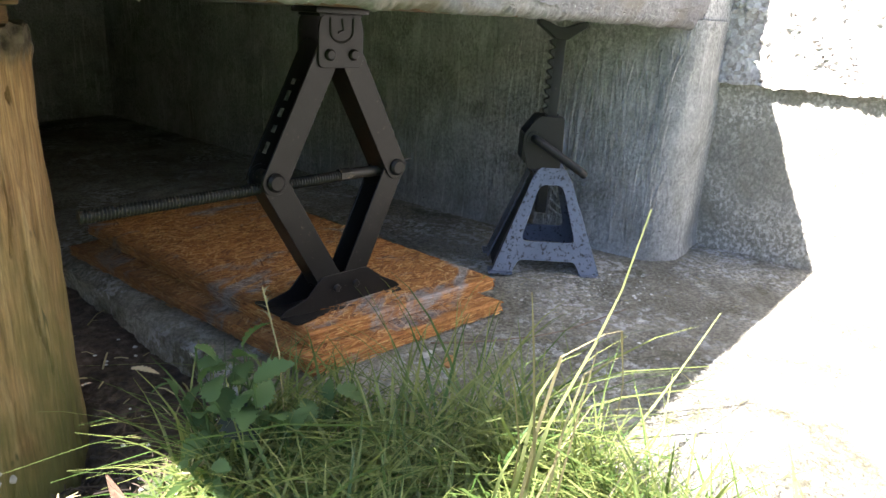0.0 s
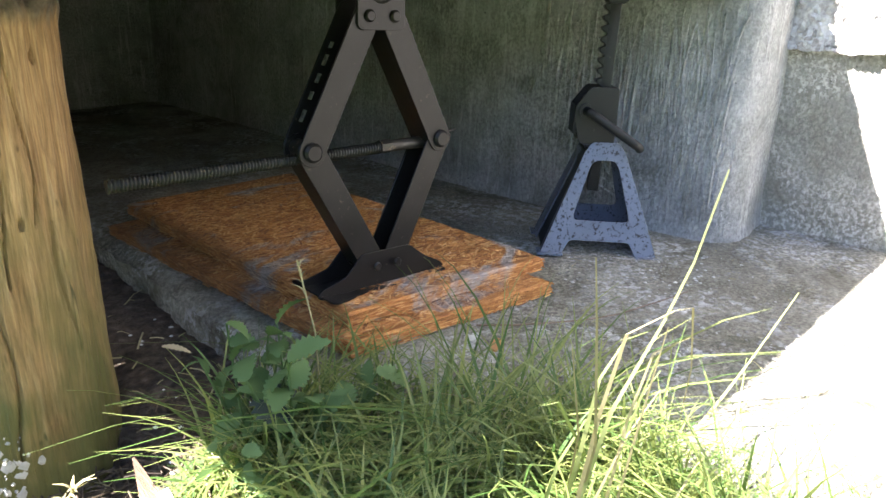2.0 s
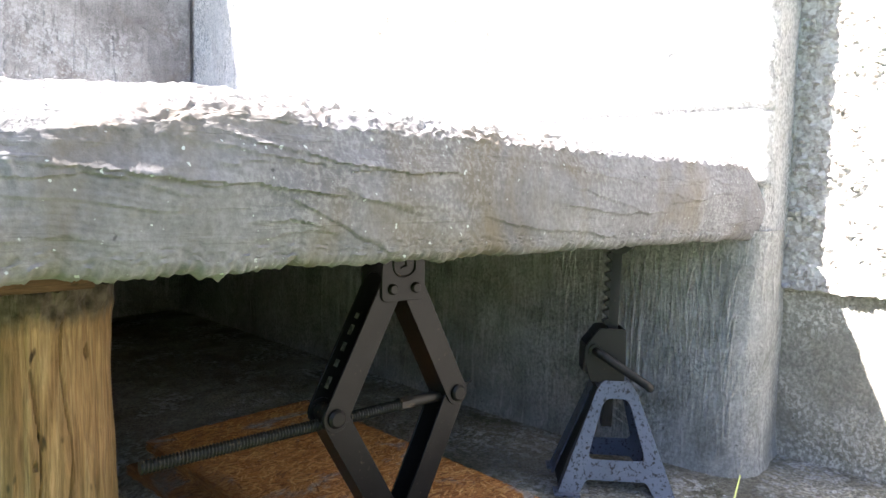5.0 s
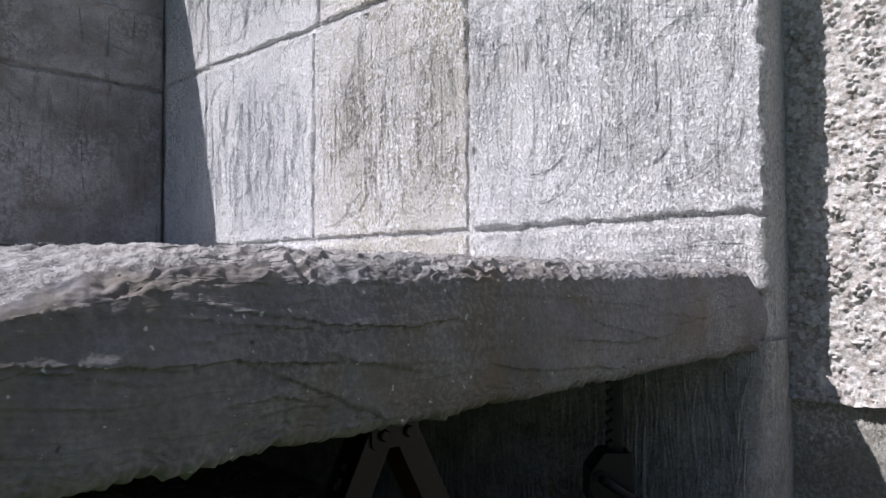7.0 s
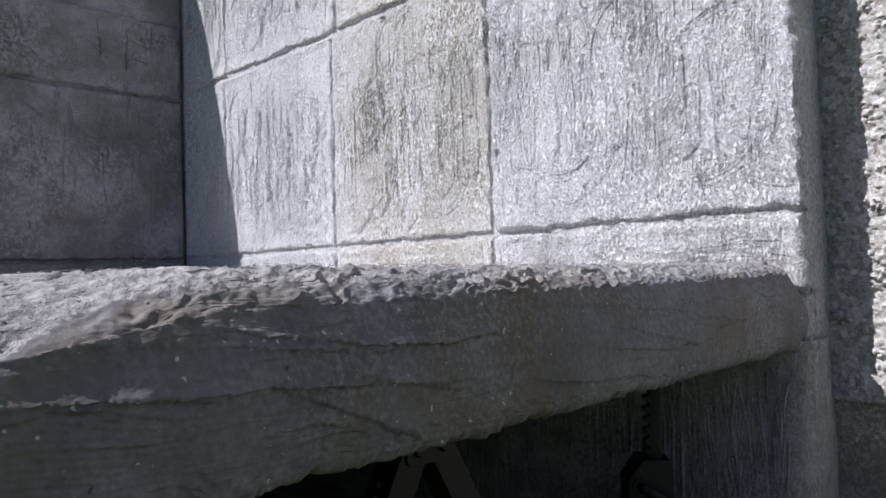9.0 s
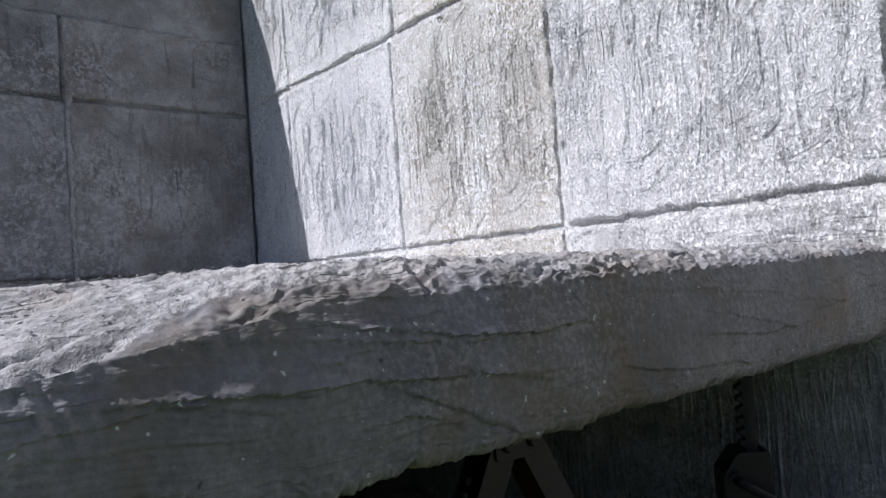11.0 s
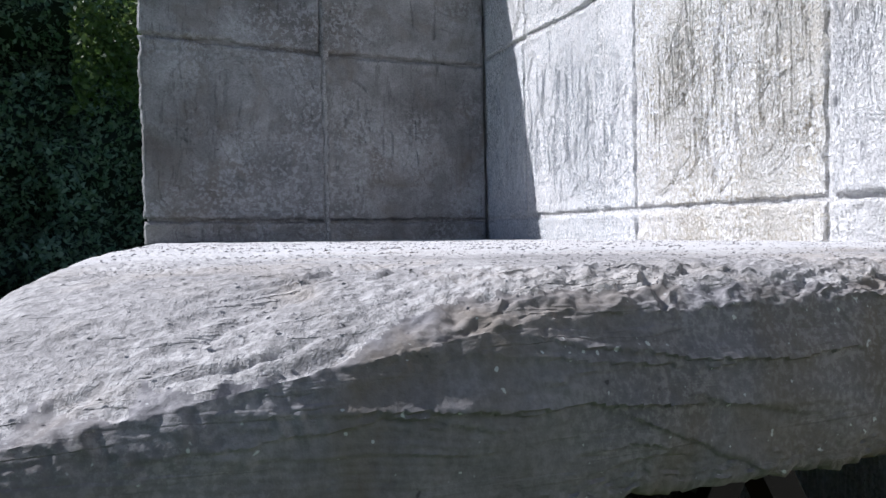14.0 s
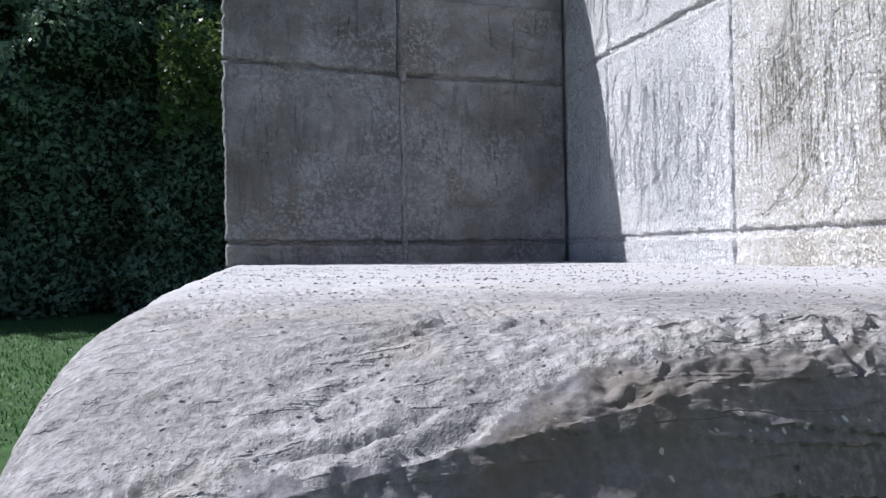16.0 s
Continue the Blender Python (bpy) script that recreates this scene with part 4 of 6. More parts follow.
    tagged(part("brush_texture", mesh_of("brush_texture", vs, fs, CEMENT_BASE, 50), CEMENT_BASE, base), kind="stuff")


build_base_wall()
# added unseen back and far side, keeping daylight out of the slab's hollow
thing("wall_hollow_back", extruded([(-1.36, 2.36), (-0.05, 2.36), (-0.05, 2.52), (-1.36, 2.52)], -0.06, 0.495, CEMENT_BASE, "wall_hollow_back"), "added rear wall closing the hollow under the slab to daylight", "wall", kind="structure")
thing("wall_hollow_side", extruded([(-1.37, 0.62), (-1.25, 0.62), (-1.25, 2.36), (-1.37, 2.36)], -0.06, 0.495, CEMENT_BASE, "wall_hollow_side"), "added side wall closing the hollow under the slab to daylight", "wall", kind="structure")


def build_house():
    """Pebbledashed wall with a bell-cast drip over a recessed plinth; both face -x."""
    step = 0.0036
    y0, y1, z0, z1 = -1.0, 0.05, 0.372, 1.75
    ny, nz = int((y1 - y0) / step), int((z1 - z0) / step)
    vs = []
    for j in range(nz + 1):
        z = z0 + (z1 - z0) * j / nz
        bell = 0.010 * max(0, 1 - (z - z0) / 0.05) ** 2
        for i in range(ny + 1):
            y = y0 + (y1 - y0) * i / ny
            d, _ = noise.voronoi((y * 92, z * 92, 3.3))
            size = 0.5 + 0.9 * noise.noise(Vector((y * 34, z * 34, 7)))
            chip = min(0.34, d[1] - d[0]) * 0.034 * max(0.15, min(1.2, size)) + 0.003 * fbm((0, y, z), 60)
            zz = z + (0.006 * fbm((y, 0, 1), 24) if j < 3 else 0)
            vs.append((0.125 - bell - chip, y, zz))
    n = ny + 1
    base = len(vs)
    fs = [(j * n + i, j * n + i + 1, j * n + n + i + 1, j * n + n + i) for j in range(nz) for i in range(ny)]
    vs += [(0.20, y0 + (y1 - y0) * i / ny, z0 + 0.012) for i in range(ny + 1)]
    fs += [(base + i, base + i + 1, i + 1, i) for i in range(ny)]
    thing("wall_house", mesh_of("wall_house", vs, fs, PEBBLE, 60), "sunlit pale pebbledash house wall above the plinth", "wall", kind="structure")
    vs, fs = [], []
    ys, zs = np.linspace(-2.2, 0.06, 130), np.linspace(-0.02, 0.40, 34)
    for z in zs:
        for y in ys:
            vs.append((0.152 - 0.022 * z / 0.42 - 0.004 * fbm((0, y, z), 12) - 0.003 * max(0, fbm((0, y, z), 55)), y, z))
    n = len(ys)
    fs = [(j * n + i, j * n + i + 1, j * n + n + i + 1, j * n + n + i) for j in range(len(zs) - 1) for i in range(n - 1)]
    thing("wall_plinth", mesh_of("wall_plinth", vs, fs, CEMENT_PLINTH, 60), "old stained cement plinth with pale lichen spots", "wall", kind="structure")
    thing("wall_house_core", extruded([(0.20, -3.0), (0.5, -3.0), (0.5, 0.06), (0.20, 0.06)], -0.06, 2.6, PEBBLE, "wall_house_core"), "pale rendered house wall", "wall", kind="structure")


build_house()


# ---- post and packers ----
def build_post():
    cx, cy = -1.128, 0.357
    n, nz = 400, 110
    vs = []
    for j in range(nz + 1):
        t = j / nz
        z = -0.14 + 0.573 * t
        for i in range(n):
            a = 2 * math.pi * i / n
            r = 0.108 + 0.014 * (1 - t) ** 1.5 + 0.005 * fbm((math.cos(a), math.sin(a), z * 2), 2.2) + 0.0025 * fbm((math.cos(a) * 8, math.sin(a) * 8, z * 3), 1.4)
            # drying cracks down the face
            for ca, w, z0, z1 in ((-1.93, 0.022, -0.1, 0.42), (-1.50, 0.018, 0.14, 0.36), (-2.4, 0.02, -0.1, 0.3), (-1.22, 0.014, 0.20, 0.40), (-1.66, 0.012, -0.05, 0.20), (-1.05, 0.012, 0.05, 0.2)):
                da = abs((a - ca - 0.04 * math.sin(z * 30) + math.pi) % (2 * math.pi) - math.pi)
                if z0 < z < z1:
                    r -= 0.006 * max(0, 1 - da / (0.022 + 0.014 * noise.noise(Vector((ca * 9, 0, z * 25)))))
            for ka, kz, kr in ((-0.95, 0.365, 0.006), (-1.52, 0.262, 0.004), (-1.35, 0.205, 0.005), (-1.75, 0.105, 0.009)):
                q = math.hypot((a - 2 * math.pi - ka) * 0.11 * 1.6, (z - kz) * 0.8) / kr
                r -= 0.010 * max(0, 1 - q * q)
            # a bruised, frayed head
            r += 0.008 * max(0, (t - 0.93) / 0.07) * (0.6 + fbm((math.cos(a) * 5, math.sin(a) * 5, z * 30), 1.5)) if t > 0.93 else 0
            vs.append((cx + r * math.cos(a), cy + r * math.sin(a), z + (0.006 * fbm((math.cos(a) * 4, math.sin(a) * 4, 0), 1.5) if j == nz else 0)))
    fs = [(j * n + i, j * n + (i + 1) % n, (j + 1) * n + (i + 1) % n, (j + 1) * n + i) for j in range(nz) for i in range(n)]
    vs.append((cx, cy, 0.436))
    fs += [(nz * n + i, nz * n + (i + 1) % n, len(vs) - 1) for i in range(n)]
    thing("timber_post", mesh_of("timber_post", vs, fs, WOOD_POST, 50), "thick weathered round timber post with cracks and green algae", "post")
    rng = random.Random(77)
    vs, fs = [], []
    for _ in range(130):
        a, z, q = radians(rng.gauss(-118, 12)), -0.085 + abs(rng.gauss(0, 0.040)), 0.001 + 0.006 * rng.random() ** 2
        r = 0.1095 + 0.014 * (1 - (z + 0.14) / 0.573) ** 1.5 + 0.005 * fbm((math.cos(a), math.sin(a), z * 2), 2.2)
        k = len(vs)
        for i in range(6):
            u, v = q * math.cos(i * 1.05) * rng.uniform(0.6, 1.3), q * math.sin(i * 1.05) * rng.uniform(0.7, 1.6)
            vs.append((cx + (r - 0.002) * math.cos(a + u / r), cy + (r - 0.002) * math.sin(a + u / r), z + v))
        vs.append((cx + (r + 0.0006) * math.cos(a), cy + (r + 0.0006) * math.sin(a), z))
        fs += [(k + i, k + (i + 1) % 6, k + 6) for i in range(6)]
    splash = thing("plaster_splashes", mesh_of("plaster_splashes", vs, fs, CRUST, 30), "dried white plaster splashes on the post's foot", "plaster", kind="stuff")
    for x0, x1, y0, y1, z0, z1, turn in ((-1.27, -1.075, 0.22, 0.42, 0.437, 0.4535, 3), (-1.29, -1.062, 0.20, 0.41, 0.4545, 0.4725, -4)):
        b = box(-(x1 - x0) / 2, (x1 - x0) / 2, -(y1 - y0) / 2, (y1 - y0) / 2, 0, z1 - z0, 0.002)
        ob = thing("packing_board", None, "short brown board packed between the post and the slab", "board", "packing boards", m=pose((x0 + x1) / 2, (y0 + y1) / 2, z0, 0, 0, turn))
        part("board", b, WOOD_PACK, ob)


build_post()
ob = thing("formwork_board", None, "thin brown timber board stuck beneath the slab's edge", "board", m=pose(-0.86, 0.14, 0.4703))
part("board", box(-0.46, 0.36, -0.085, 0.10, 0, 0.0065, 0.002), WOOD_PACK, ob)


# ---- strand boards ----
TILT = math.degrees(math.atan(0.032))


def build_board(corners, z, h, label):
    """A sawn board over four plan corners, from the front round by the house side."""
    w, d = 0.36, 0.68
    x, y = sum(c[0] for c in corners) / 4, sum(c[1] for c in corners) / 4
    ob = root("strand_board", pose(x, y, z + 0.032 * (x + 0.6), 0, -TILT, 0), label, "board", "stacked boards")
    n, k = 40, 70

    def skew(pts):
        out = []
        for a, b, c in pts:
            u, v = a / w + 0.5, b / d + 0.5
            q = [corners[i][e] for e in (0, 1) for i in (0, 1, 2, 3)]
            px, py = ((q[e] * (1 - u) + q[e + 1] * u) * (1 - v) + (q[e + 3] * (1 - u) + q[e + 2] * u) * v for e in (0, 4))
            out.append((px - x, py - y, c))
        return out

    vs = []
    ring = [(-w / 2 + w * i / n, -d / 2) for i in range(n)] + [(w / 2, -d / 2 + d * i / k) for i in range(k)] + [(w / 2 - w * i / n, d / 2) for i in range(n)] + [(-w / 2, d / 2 - d * i / k) for i in range(k)]
    m = len(ring)
    for lz in (0, 0.15, 0.35, 0.6, 0.85, 1.0):
        for a, b in ring:
            j = 0.0022 * fbm((a, b, lz * 0.3 + x), 45) + 0.0016 * fbm((a, b, lz * 4), 110) - (0.003 if lz in (0, 1.0) else 0)
            s = 1 + j / (w / 2)
            vs.append((a * s, b * (1 + j / (d / 2)), h * lz))
    fs = [(q * m + i, q * m + (i + 1) % m, (q + 1) * m + (i + 1) % m, (q + 1) * m + i) for q in range(5) for i in range(m)]
    part("edge", mesh_of("edge", skew(vs), fs, OSB_EDGE), OSB_EDGE, ob, "rough layered strand edge")
    rim = [vs[5 * m + i] for i in range(m)]
    part("face", mesh_of("face", skew(rim + [(p[0], p[1], 0) for p in vs[:m]]), [tuple(range(m)), tuple(range(2 * m - 1, m - 1, -1))], OSB_FACE), OSB_FACE, ob)
    rng = random.Random(int(z * 10000))
    vs, fs = [], []
    for _ in range(5600):
        a, b = rng.uniform(-w / 2 + 0.012, w / 2 - 0.012), rng.uniform(-d / 2 + 0.012, d / 2 - 0.012)
        t, ln, wd = rng.gauss(0.2, 0.8), rng.uniform(0.004, 0.017), rng.uniform(0.0008, 0.0027)
        c, q, k = math.cos(t), math.sin(t), len(vs)
        for u, v in ((-1, -0.6), (-0.3, -1), (1, -0.5), (0.9, 0.6), (0.1, 1), (-0.9, 0.5)):
            pa, pb = a + u * ln * c - v * wd * q, b + u * ln * q + v * wd * c
            vs.append((max(-w / 2, min(w / 2, pa)), max(-d / 2, min(d / 2, pb)), h + 0.0003 + rng.uniform(0, 0.0016)))
        fs.append((k, k + 1, k + 2, k + 3, k + 4, k + 5))
    for _ in range(1500):
        t = rng.random() * (2 * w + 2 * d)
        z, ln, wd = rng.uniform(0.001, h - 0.001), rng.uniform(0.003, 0.012), rng.uniform(0.0004, 0.0013)
        if t < w:
            p, u = (t - w / 2, -d / 2 - 0.0015), (1, 0)
        elif t < w + d:
            p, u = (w / 2 + 0.0015, t - w - d / 2), (0, 1)
        elif t < 2 * w + d:
            continue
        else:
            p, u = (-w / 2 - 0.0015, t - 2 * w - d - d / 2), (0, 1)
        k, o = len(vs), rng.uniform(-0.001, 0.002)
        n = (u[1] * (1 if p[0] > 0 else -1), -u[0])
        for e, zz in ((-1, -wd), (1, -wd * 0.5), (0.8, wd), (-0.9, wd * 0.8)):
            pa, pb = p[0] + u[0] * e * ln, p[1] + u[1] * e * ln
            vs.append((max(-w / 2 - 0.003, min(w / 2 + 0.003, pa)) + n[0] * o, max(-d / 2 - 0.003, min(d / 2, pb)) + n[1] * o, z + zz))
        fs.append((k, k + 1, k + 2, k + 3))
    tagged(part("strand_layer", mesh_of("strand_layer", skew(vs), fs, STRAND), STRAND, ob, "pressed wood strands"), kind="stuff")
    return ob


build_board([(-0.796, 0.124), (-0.452, 0.078), (-0.462, 0.80), (-0.845, 0.80)], 0.0075, 0.0215, "lower orange strand board with frayed edges on the paving")
build_board([(-0.776, 0.158), (-0.428, 0.116), (-0.434, 0.835), (-0.796, 0.835)], 0.0305, 0.0215, "upper orange strand board with grey cement smears")


# ---- scissor jack ----
def capsule(p, q, r, n=8):
    p, q = Vector(p), Vector(q)
    a = math.atan2((q - p).y, (q - p).x)
    return [(q.x + r * math.cos(a + t), q.y + r * math.sin(a + t)) for t in np.linspace(-math.pi / 2, math.pi / 2, n)] + \
           [(p.x + r * math.cos(a + t), p.y + r * math.sin(a + t)) for t in np.linspace(math.pi / 2, 1.5 * math.pi, n)]


def channel(p, q, r, y0, y1, side):
    """A pressed arm: two flanges and a web on its outer side."""
    bm = plate(capsule(p, q, r), 0.0028, bevel=0.0006, y=y0)
    plate(capsule(p, q, r), 0.0028, bevel=0.0006, bm=bm, y=y1 - 0.0028)
    d = (Vector(q) - Vector(p)).normalized()
    nrm = Vector((-d.y, d.x)) * side
    a, b = Vector(p) + nrm * (r - 0.0026) + d * 0.004, Vector(q) + nrm * (r - 0.0026) - d * 0.004
    quad = [a, b, b + nrm * 0.0026, a + nrm * 0.0026]
    plate([tuple(v) for v in quad], y1 - y0 - 0.0004, bm=bm, y=y0 + 0.0002)
    return bm


def bolt_head(x, z, y, r, h=0.005):
    bm = rod((x, y, z), (x, y - h * 0.5, z), r, r, 20)
    rod((x, y - h * 0.5, z), (x, y - h, z), r, r * 0.72, 20, bm)
    return bm


def build_jack():
    jack = root("scissor_jack", pose(-0.688, 0.203, 0.0475, 0, 0, -4), "black scissor jack wound up tight on the boards under the slab", "jack")
    mz, tz, bz = 0.201, 0.363, 0.040
    for s in (-1, 1):
        up = part("upper_arm", channel((s * 0.1025 + 0.0015, mz), (s * 0.019, tz), 0.0185, 0.0, 0.044, s), BLACK_PAINT, jack)
        part("lower_arm", channel((s * 0.019 + 0.009, bz), (s * 0.1025 + 0.0015, mz), 0.0185, 0.0032, 0.041, -s), BLACK_PAINT, jack)
        if s < 0:
            # worn stamped marks on the outer web, no longer legible
            d = Vector((0.082, 0.162)).normalized()
            for t, ln in ((0.030, 0.016), (0.060, 0.010), (0.082, 0.012), (0.105, 0.014), (0.128, 0.008)):
                c = Vector((-0.101, mz)) + d * t + Vector((-d.y, d.x)) * 0.0188
                bm = bmesh.new()
                plate([tuple(c), tuple(c + d * ln), tuple(c + d * ln + Vector((-d.y, d.x)) * 0.0006), tuple(c + Vector((-d.y, d.x)) * 0.0006)], 0.009, bm=bm, y=0.017)
                part("stamped_mark", bm, STAMP, up, "pale worn stamping")
        part("pivot_bolt", bolt_head(s * 0.1025 + 0.0015, mz, -0.0002, 0.0125, 0.006), BLACK_PAINT, jack)
        part("pivot_collar", rod((s * 0.1025 + 0.0015, 0.004, mz), (s * 0.1025 + 0.0015, 0.040, mz), 0.012, n=20), STEEL_DARK, jack)
        part("top_bolt", bolt_head(s * 0.019, tz, -0.0035, 0.0075), BLACK_PAINT, jack)
        part("bottom_rivet", bolt_head(s * 0.017 + 0.009, bz - 0.006, -0.0065, 0.006, 0.003), BLACK_PAINT, jack)
    saddle = bmesh.new()
    front = rounded([(-0.036, 0.346), (0.036, 0.346), (0.036, 0.395), (0.031, 0.413), (-0.031, 0.413), (-0.036, 0.395)], 0.010)
    plate(front, 0.003, bevel=0.0006, bm=saddle, y=-0.0034)
    plate(front, 0.003, bevel=0.0006, bm=saddle, y=0.0446)
    box(-0.034, 0.034, -0.003, 0.047, 0.4105, 0.4145, 0.0008, bm=saddle)
    box(-0.042, 0.042, -0.008, 0.052, 0.4145, 0.4225, 0.002, bm=saddle)
    sad = part("saddle", saddle, BLACK_PAINT, jack)
    bm = bmesh.new()
    arc = [(0.018 * math.cos(a), 0.393 + 0.014 * math.sin(a)) for a in np.linspace(math.pi * 1.02, math.pi * 1.98, 12)]
    for (a, b), (c, d) in zip([(-0.018, 0.409)] + arc, arc + [(0.018, 0.409)]):
        rod((a, -0.0038, b), (c, -0.0038, d), 0.0017, n=8, bm=bm)
    rod((0.0, -0.004, 0.408), (0.003, -0.004, 0.394), 0.0015, n=8, bm=bm)
    rod((0.003, -0.004, 0.394), (-0.006, -0.004, 0.391), 0.0015, n=8, bm=bm)
    part("pressed_loop", bm, BLACK_PAINT, sad)
    # flared foot: two shaped walls on a bent sole
    foot = bmesh.new()
    wall = rounded([(-0.042, 0.004), (-0.118, 0.0), (-0.128, 0.006), (-0.118, 0.016), (-0.075, 0.026), (-0.045, 0.056), (0.050, 0.056), (0.080, 0.034), (0.118, 0.016), (0.128, 0.006), (0.118, 0.0), (0.042, 0.004)], 0.008)
    plate(wall, 0.003, bevel=0.0006, bm=foot, y=-0.0066)
    plate(wall, 0.003, bevel=0.0006, bm=foot, y=0.0476)
    sole = rounded([(-0.118, -0.045), (-0.060, -0.022), (0.060, -0.022), (0.118, -0.030), (0.126, 0.072), (0.060, 0.060), (-0.060, 0.060), (-0.128, 0.085)], 0.014)
    flat = plate(sole, 0.0026)
    for v in flat.verts:
        v.co = Vector((v.co.x, v.co.z, v.co.y + 0.0055 * max(0, (abs(v.co.x) - 0.075) / 0.05)))
    tmp = bpy.data.meshes.new("sole")
    flat.to_mesh(tmp)
    flat.free()
    foot.from_mesh(tmp)
    bpy.data.meshes.remove(tmp)
    part("foot", foot, BLACK_PAINT, jack, m=pose(0.010, 0.006, 0) @ Matrix.Diagonal((0.86, 0.84, 0.94, 1)))
    # threaded spindle through both trunnions
    rings, seg = 640, 14
    x0, x1 = -0.335, 0.030
    vs = []
    for j in range(rings + 1):
        x = x0 + (x1 - x0) * j / rings
        for i in range(seg):
            a = 2 * math.pi * i / seg
            r = 0.0072 + 0.0011 * math.sin(2 * math.pi * x / 0.0042 + a)
            vs.append((x, 0.022 + r * math.cos(a), mz - 0.008 + 0.022 * (x - x1) + r * math.sin(a)))
    fs = [(j * seg + i, j * seg + (i + 1) % seg, (j + 1) * seg + (i + 1) % seg, (j + 1) * seg + i) for j in range(rings) for i in range(seg)] + [tuple(range(seg))]
    sp = part("spindle", mesh_of("spindle", vs, fs, STEEL_DARK, 80), STEEL_DARK, jack, "dark threaded steel spindle")
    part("sleeve", rod((0.028, 0.022, mz - 0.007), (0.098, 0.022, mz - 0.007), 0.0082, n=18), STEEL_DARK, sp)
    part("nut", rod((0.014, 0.022, mz - 0.007), (0.032, 0.022, mz - 0.007), 0.0095, n=6), STEEL_DARK, sp)
    bm = rod((0.100, 0.020, mz), (0.142, 0.012, mz + 0.008), 0.0016, n=8)
    rod((0.100, 0.026, mz), (0.140, 0.020, mz - 0.001), 0.0016, n=8, bm=bm)
    part("split_pin", bm, STEEL_DARK, sp)


build_jack()


# ---- axle stand ----
def build_stand():
    st = root("axle_stand", pose(-0.193, 0.184, 0.0165, 0, 1.0, -46) @ Matrix.Diagonal((0.94, 1, 1, 1)), "blue chipped axle stand with a raised black ratchet post", "axle stand")
    outer = rounded([(-0.110, 0.0), (-0.070, 0.0), (-0.056, 0.026), (0.056, 0.026), (0.070, 0.0), (0.110, 0.0), (0.040, 0.178), (0.026, 0.200), (-0.026, 0.200), (-0.040, 0.178)], 0.007)
    hole = rounded([(-0.054, 0.062), (0.054, 0.062), (0.026, 0.158), (0.016, 0.168), (-0.016, 0.168), (-0.026, 0.158)], 0.012)
    for s in (-1, 1):
        bm = plate(outer, 0.003, [hole], 0.0007)
        # pressed edges folded inwards
        for e in (-1, 1):
            a, b = Vector((e * 0.108, 0.0)), Vector((e * 0.040, 0.178))
            n = Vector((e * 0.0026, 0.001))
            plate([tuple(a), tuple(b), tuple(b - n), tuple(a - n)], 0.034, bm=bm, y=0.002)
        lean = Matrix.Translation((0, -0.085 if s < 0 else 0.050, 0)) @ pose(0, 0, 0, 0, 0, 180 if s > 0 else 0) @ pose(0, 0, 0, -15 if s < 0 else -5)
        leg = part("side_frame", bm, BLUE_PAINT, st, m=lean)
        for e in (-1, 1):
            part("foot", box(e * 0.092 - 0.024, e * 0.092 + 0.024, -0.010, 0.024, -0.001, 0.0035, 0.001), BLUE_PAINT, leg, m=pose(0, 0, 0, 15 if s < 0 else 5))
    neck = bmesh.new()
    cheek = rounded([(-0.050, 0.188), (0.014, 0.188), (0.016, 0.215), (0.013, 0.287), (-0.038, 0.287), (-0.064, 0.252), (-0.064, 0.230)], 0.006)
    for y in (-0.030, 0.026):
        plate(cheek, 0.004, bevel=0.0008, bm=neck, y=y)
    plate([(0.009, 0.2), (0.013, 0.2), (0.013, 0.285), (0.009, 0.285)], 0.054, bm=neck, y=-0.027)
    plate([(-0.064, 0.205), (-0.060, 0.205), (-0.060, 0.252), (-0.064, 0.252)], 0.054, bm=neck, y=-0.027)
    part("neck", neck, IRON_BLACK, st, "black steel neck bracket")
    for s in (-1, 1):
        side = bmesh.new()
        a, b = Vector((s * 0.104, -0.078, 0.0)), Vector((s * 0.038, -0.036, 0.178))
        c, d = Vector((s * 0.036, 0.036, 0.178)), Vector((s * 0.100, 0.046, 0.0))
        vs = [side.verts.new(p) for p in (a, b, c, d)]
        vs += [side.verts.new(p - Vector((s * 0.003, 0, 0))) for p in (a, b, c, d)]
        for f in ((0, 1, 2, 3), (7, 6, 5, 4), (0, 4, 5, 1), (1, 5, 6, 2), (2, 6, 7, 3), (3, 7, 4, 0)):
            side.faces.new([vs[i] for i in f])
        part("side_plate", side, IRON_BLACK, st, "black side plate")
    post = part("ratchet_post", box(-0.019, 0.001, -0.009, 0.009, 0.10, 0.440, 0.0015), IRON_BLACK, st, "black toothed ratchet post")
    for i in range(8):
        z = 0.286 + i * 0.0175
        part("tooth", plate([(-0.018, z), (-0.027, z + 0.006), (-0.029, z + 0.011), (-0.024, z + 0.0135), (-0.018, z + 0.0155)], 0.018, bevel=0.001, y=-0.009), IRON_BLACK, post)
    cradle = rounded([(-0.020, 0.4225), (0.003, 0.4225), (0.020, 0.4345), (0.040, 0.4475), (0.038, 0.4560), (0.020, 0.4515), (0.002, 0.4440), (-0.018, 0.4440), (-0.036, 0.4515), (-0.054, 0.4560), (-0.056, 0.4475), (-0.036, 0.4345)], 0.004)
    part("saddle", plate(cradle, 0.036, bevel=0.001, y=-0.018), IRON_BLACK, post)
    lever = rod((-0.044, -0.030, 0.246), (-0.044, -0.036, 0.246), 0.0125, n=20)
    bends = [(-0.044, -0.034, 0.246), (-0.040, -0.044, 0.245), (-0.030, -0.049, 0.240), (0.048, -0.060, 0.196), (0.056, -0.058, 0.190)]
    for a, b in zip(bends[:-1], bends[1:]):
        rod(a, b, 0.0080, n=14, bm=lever)
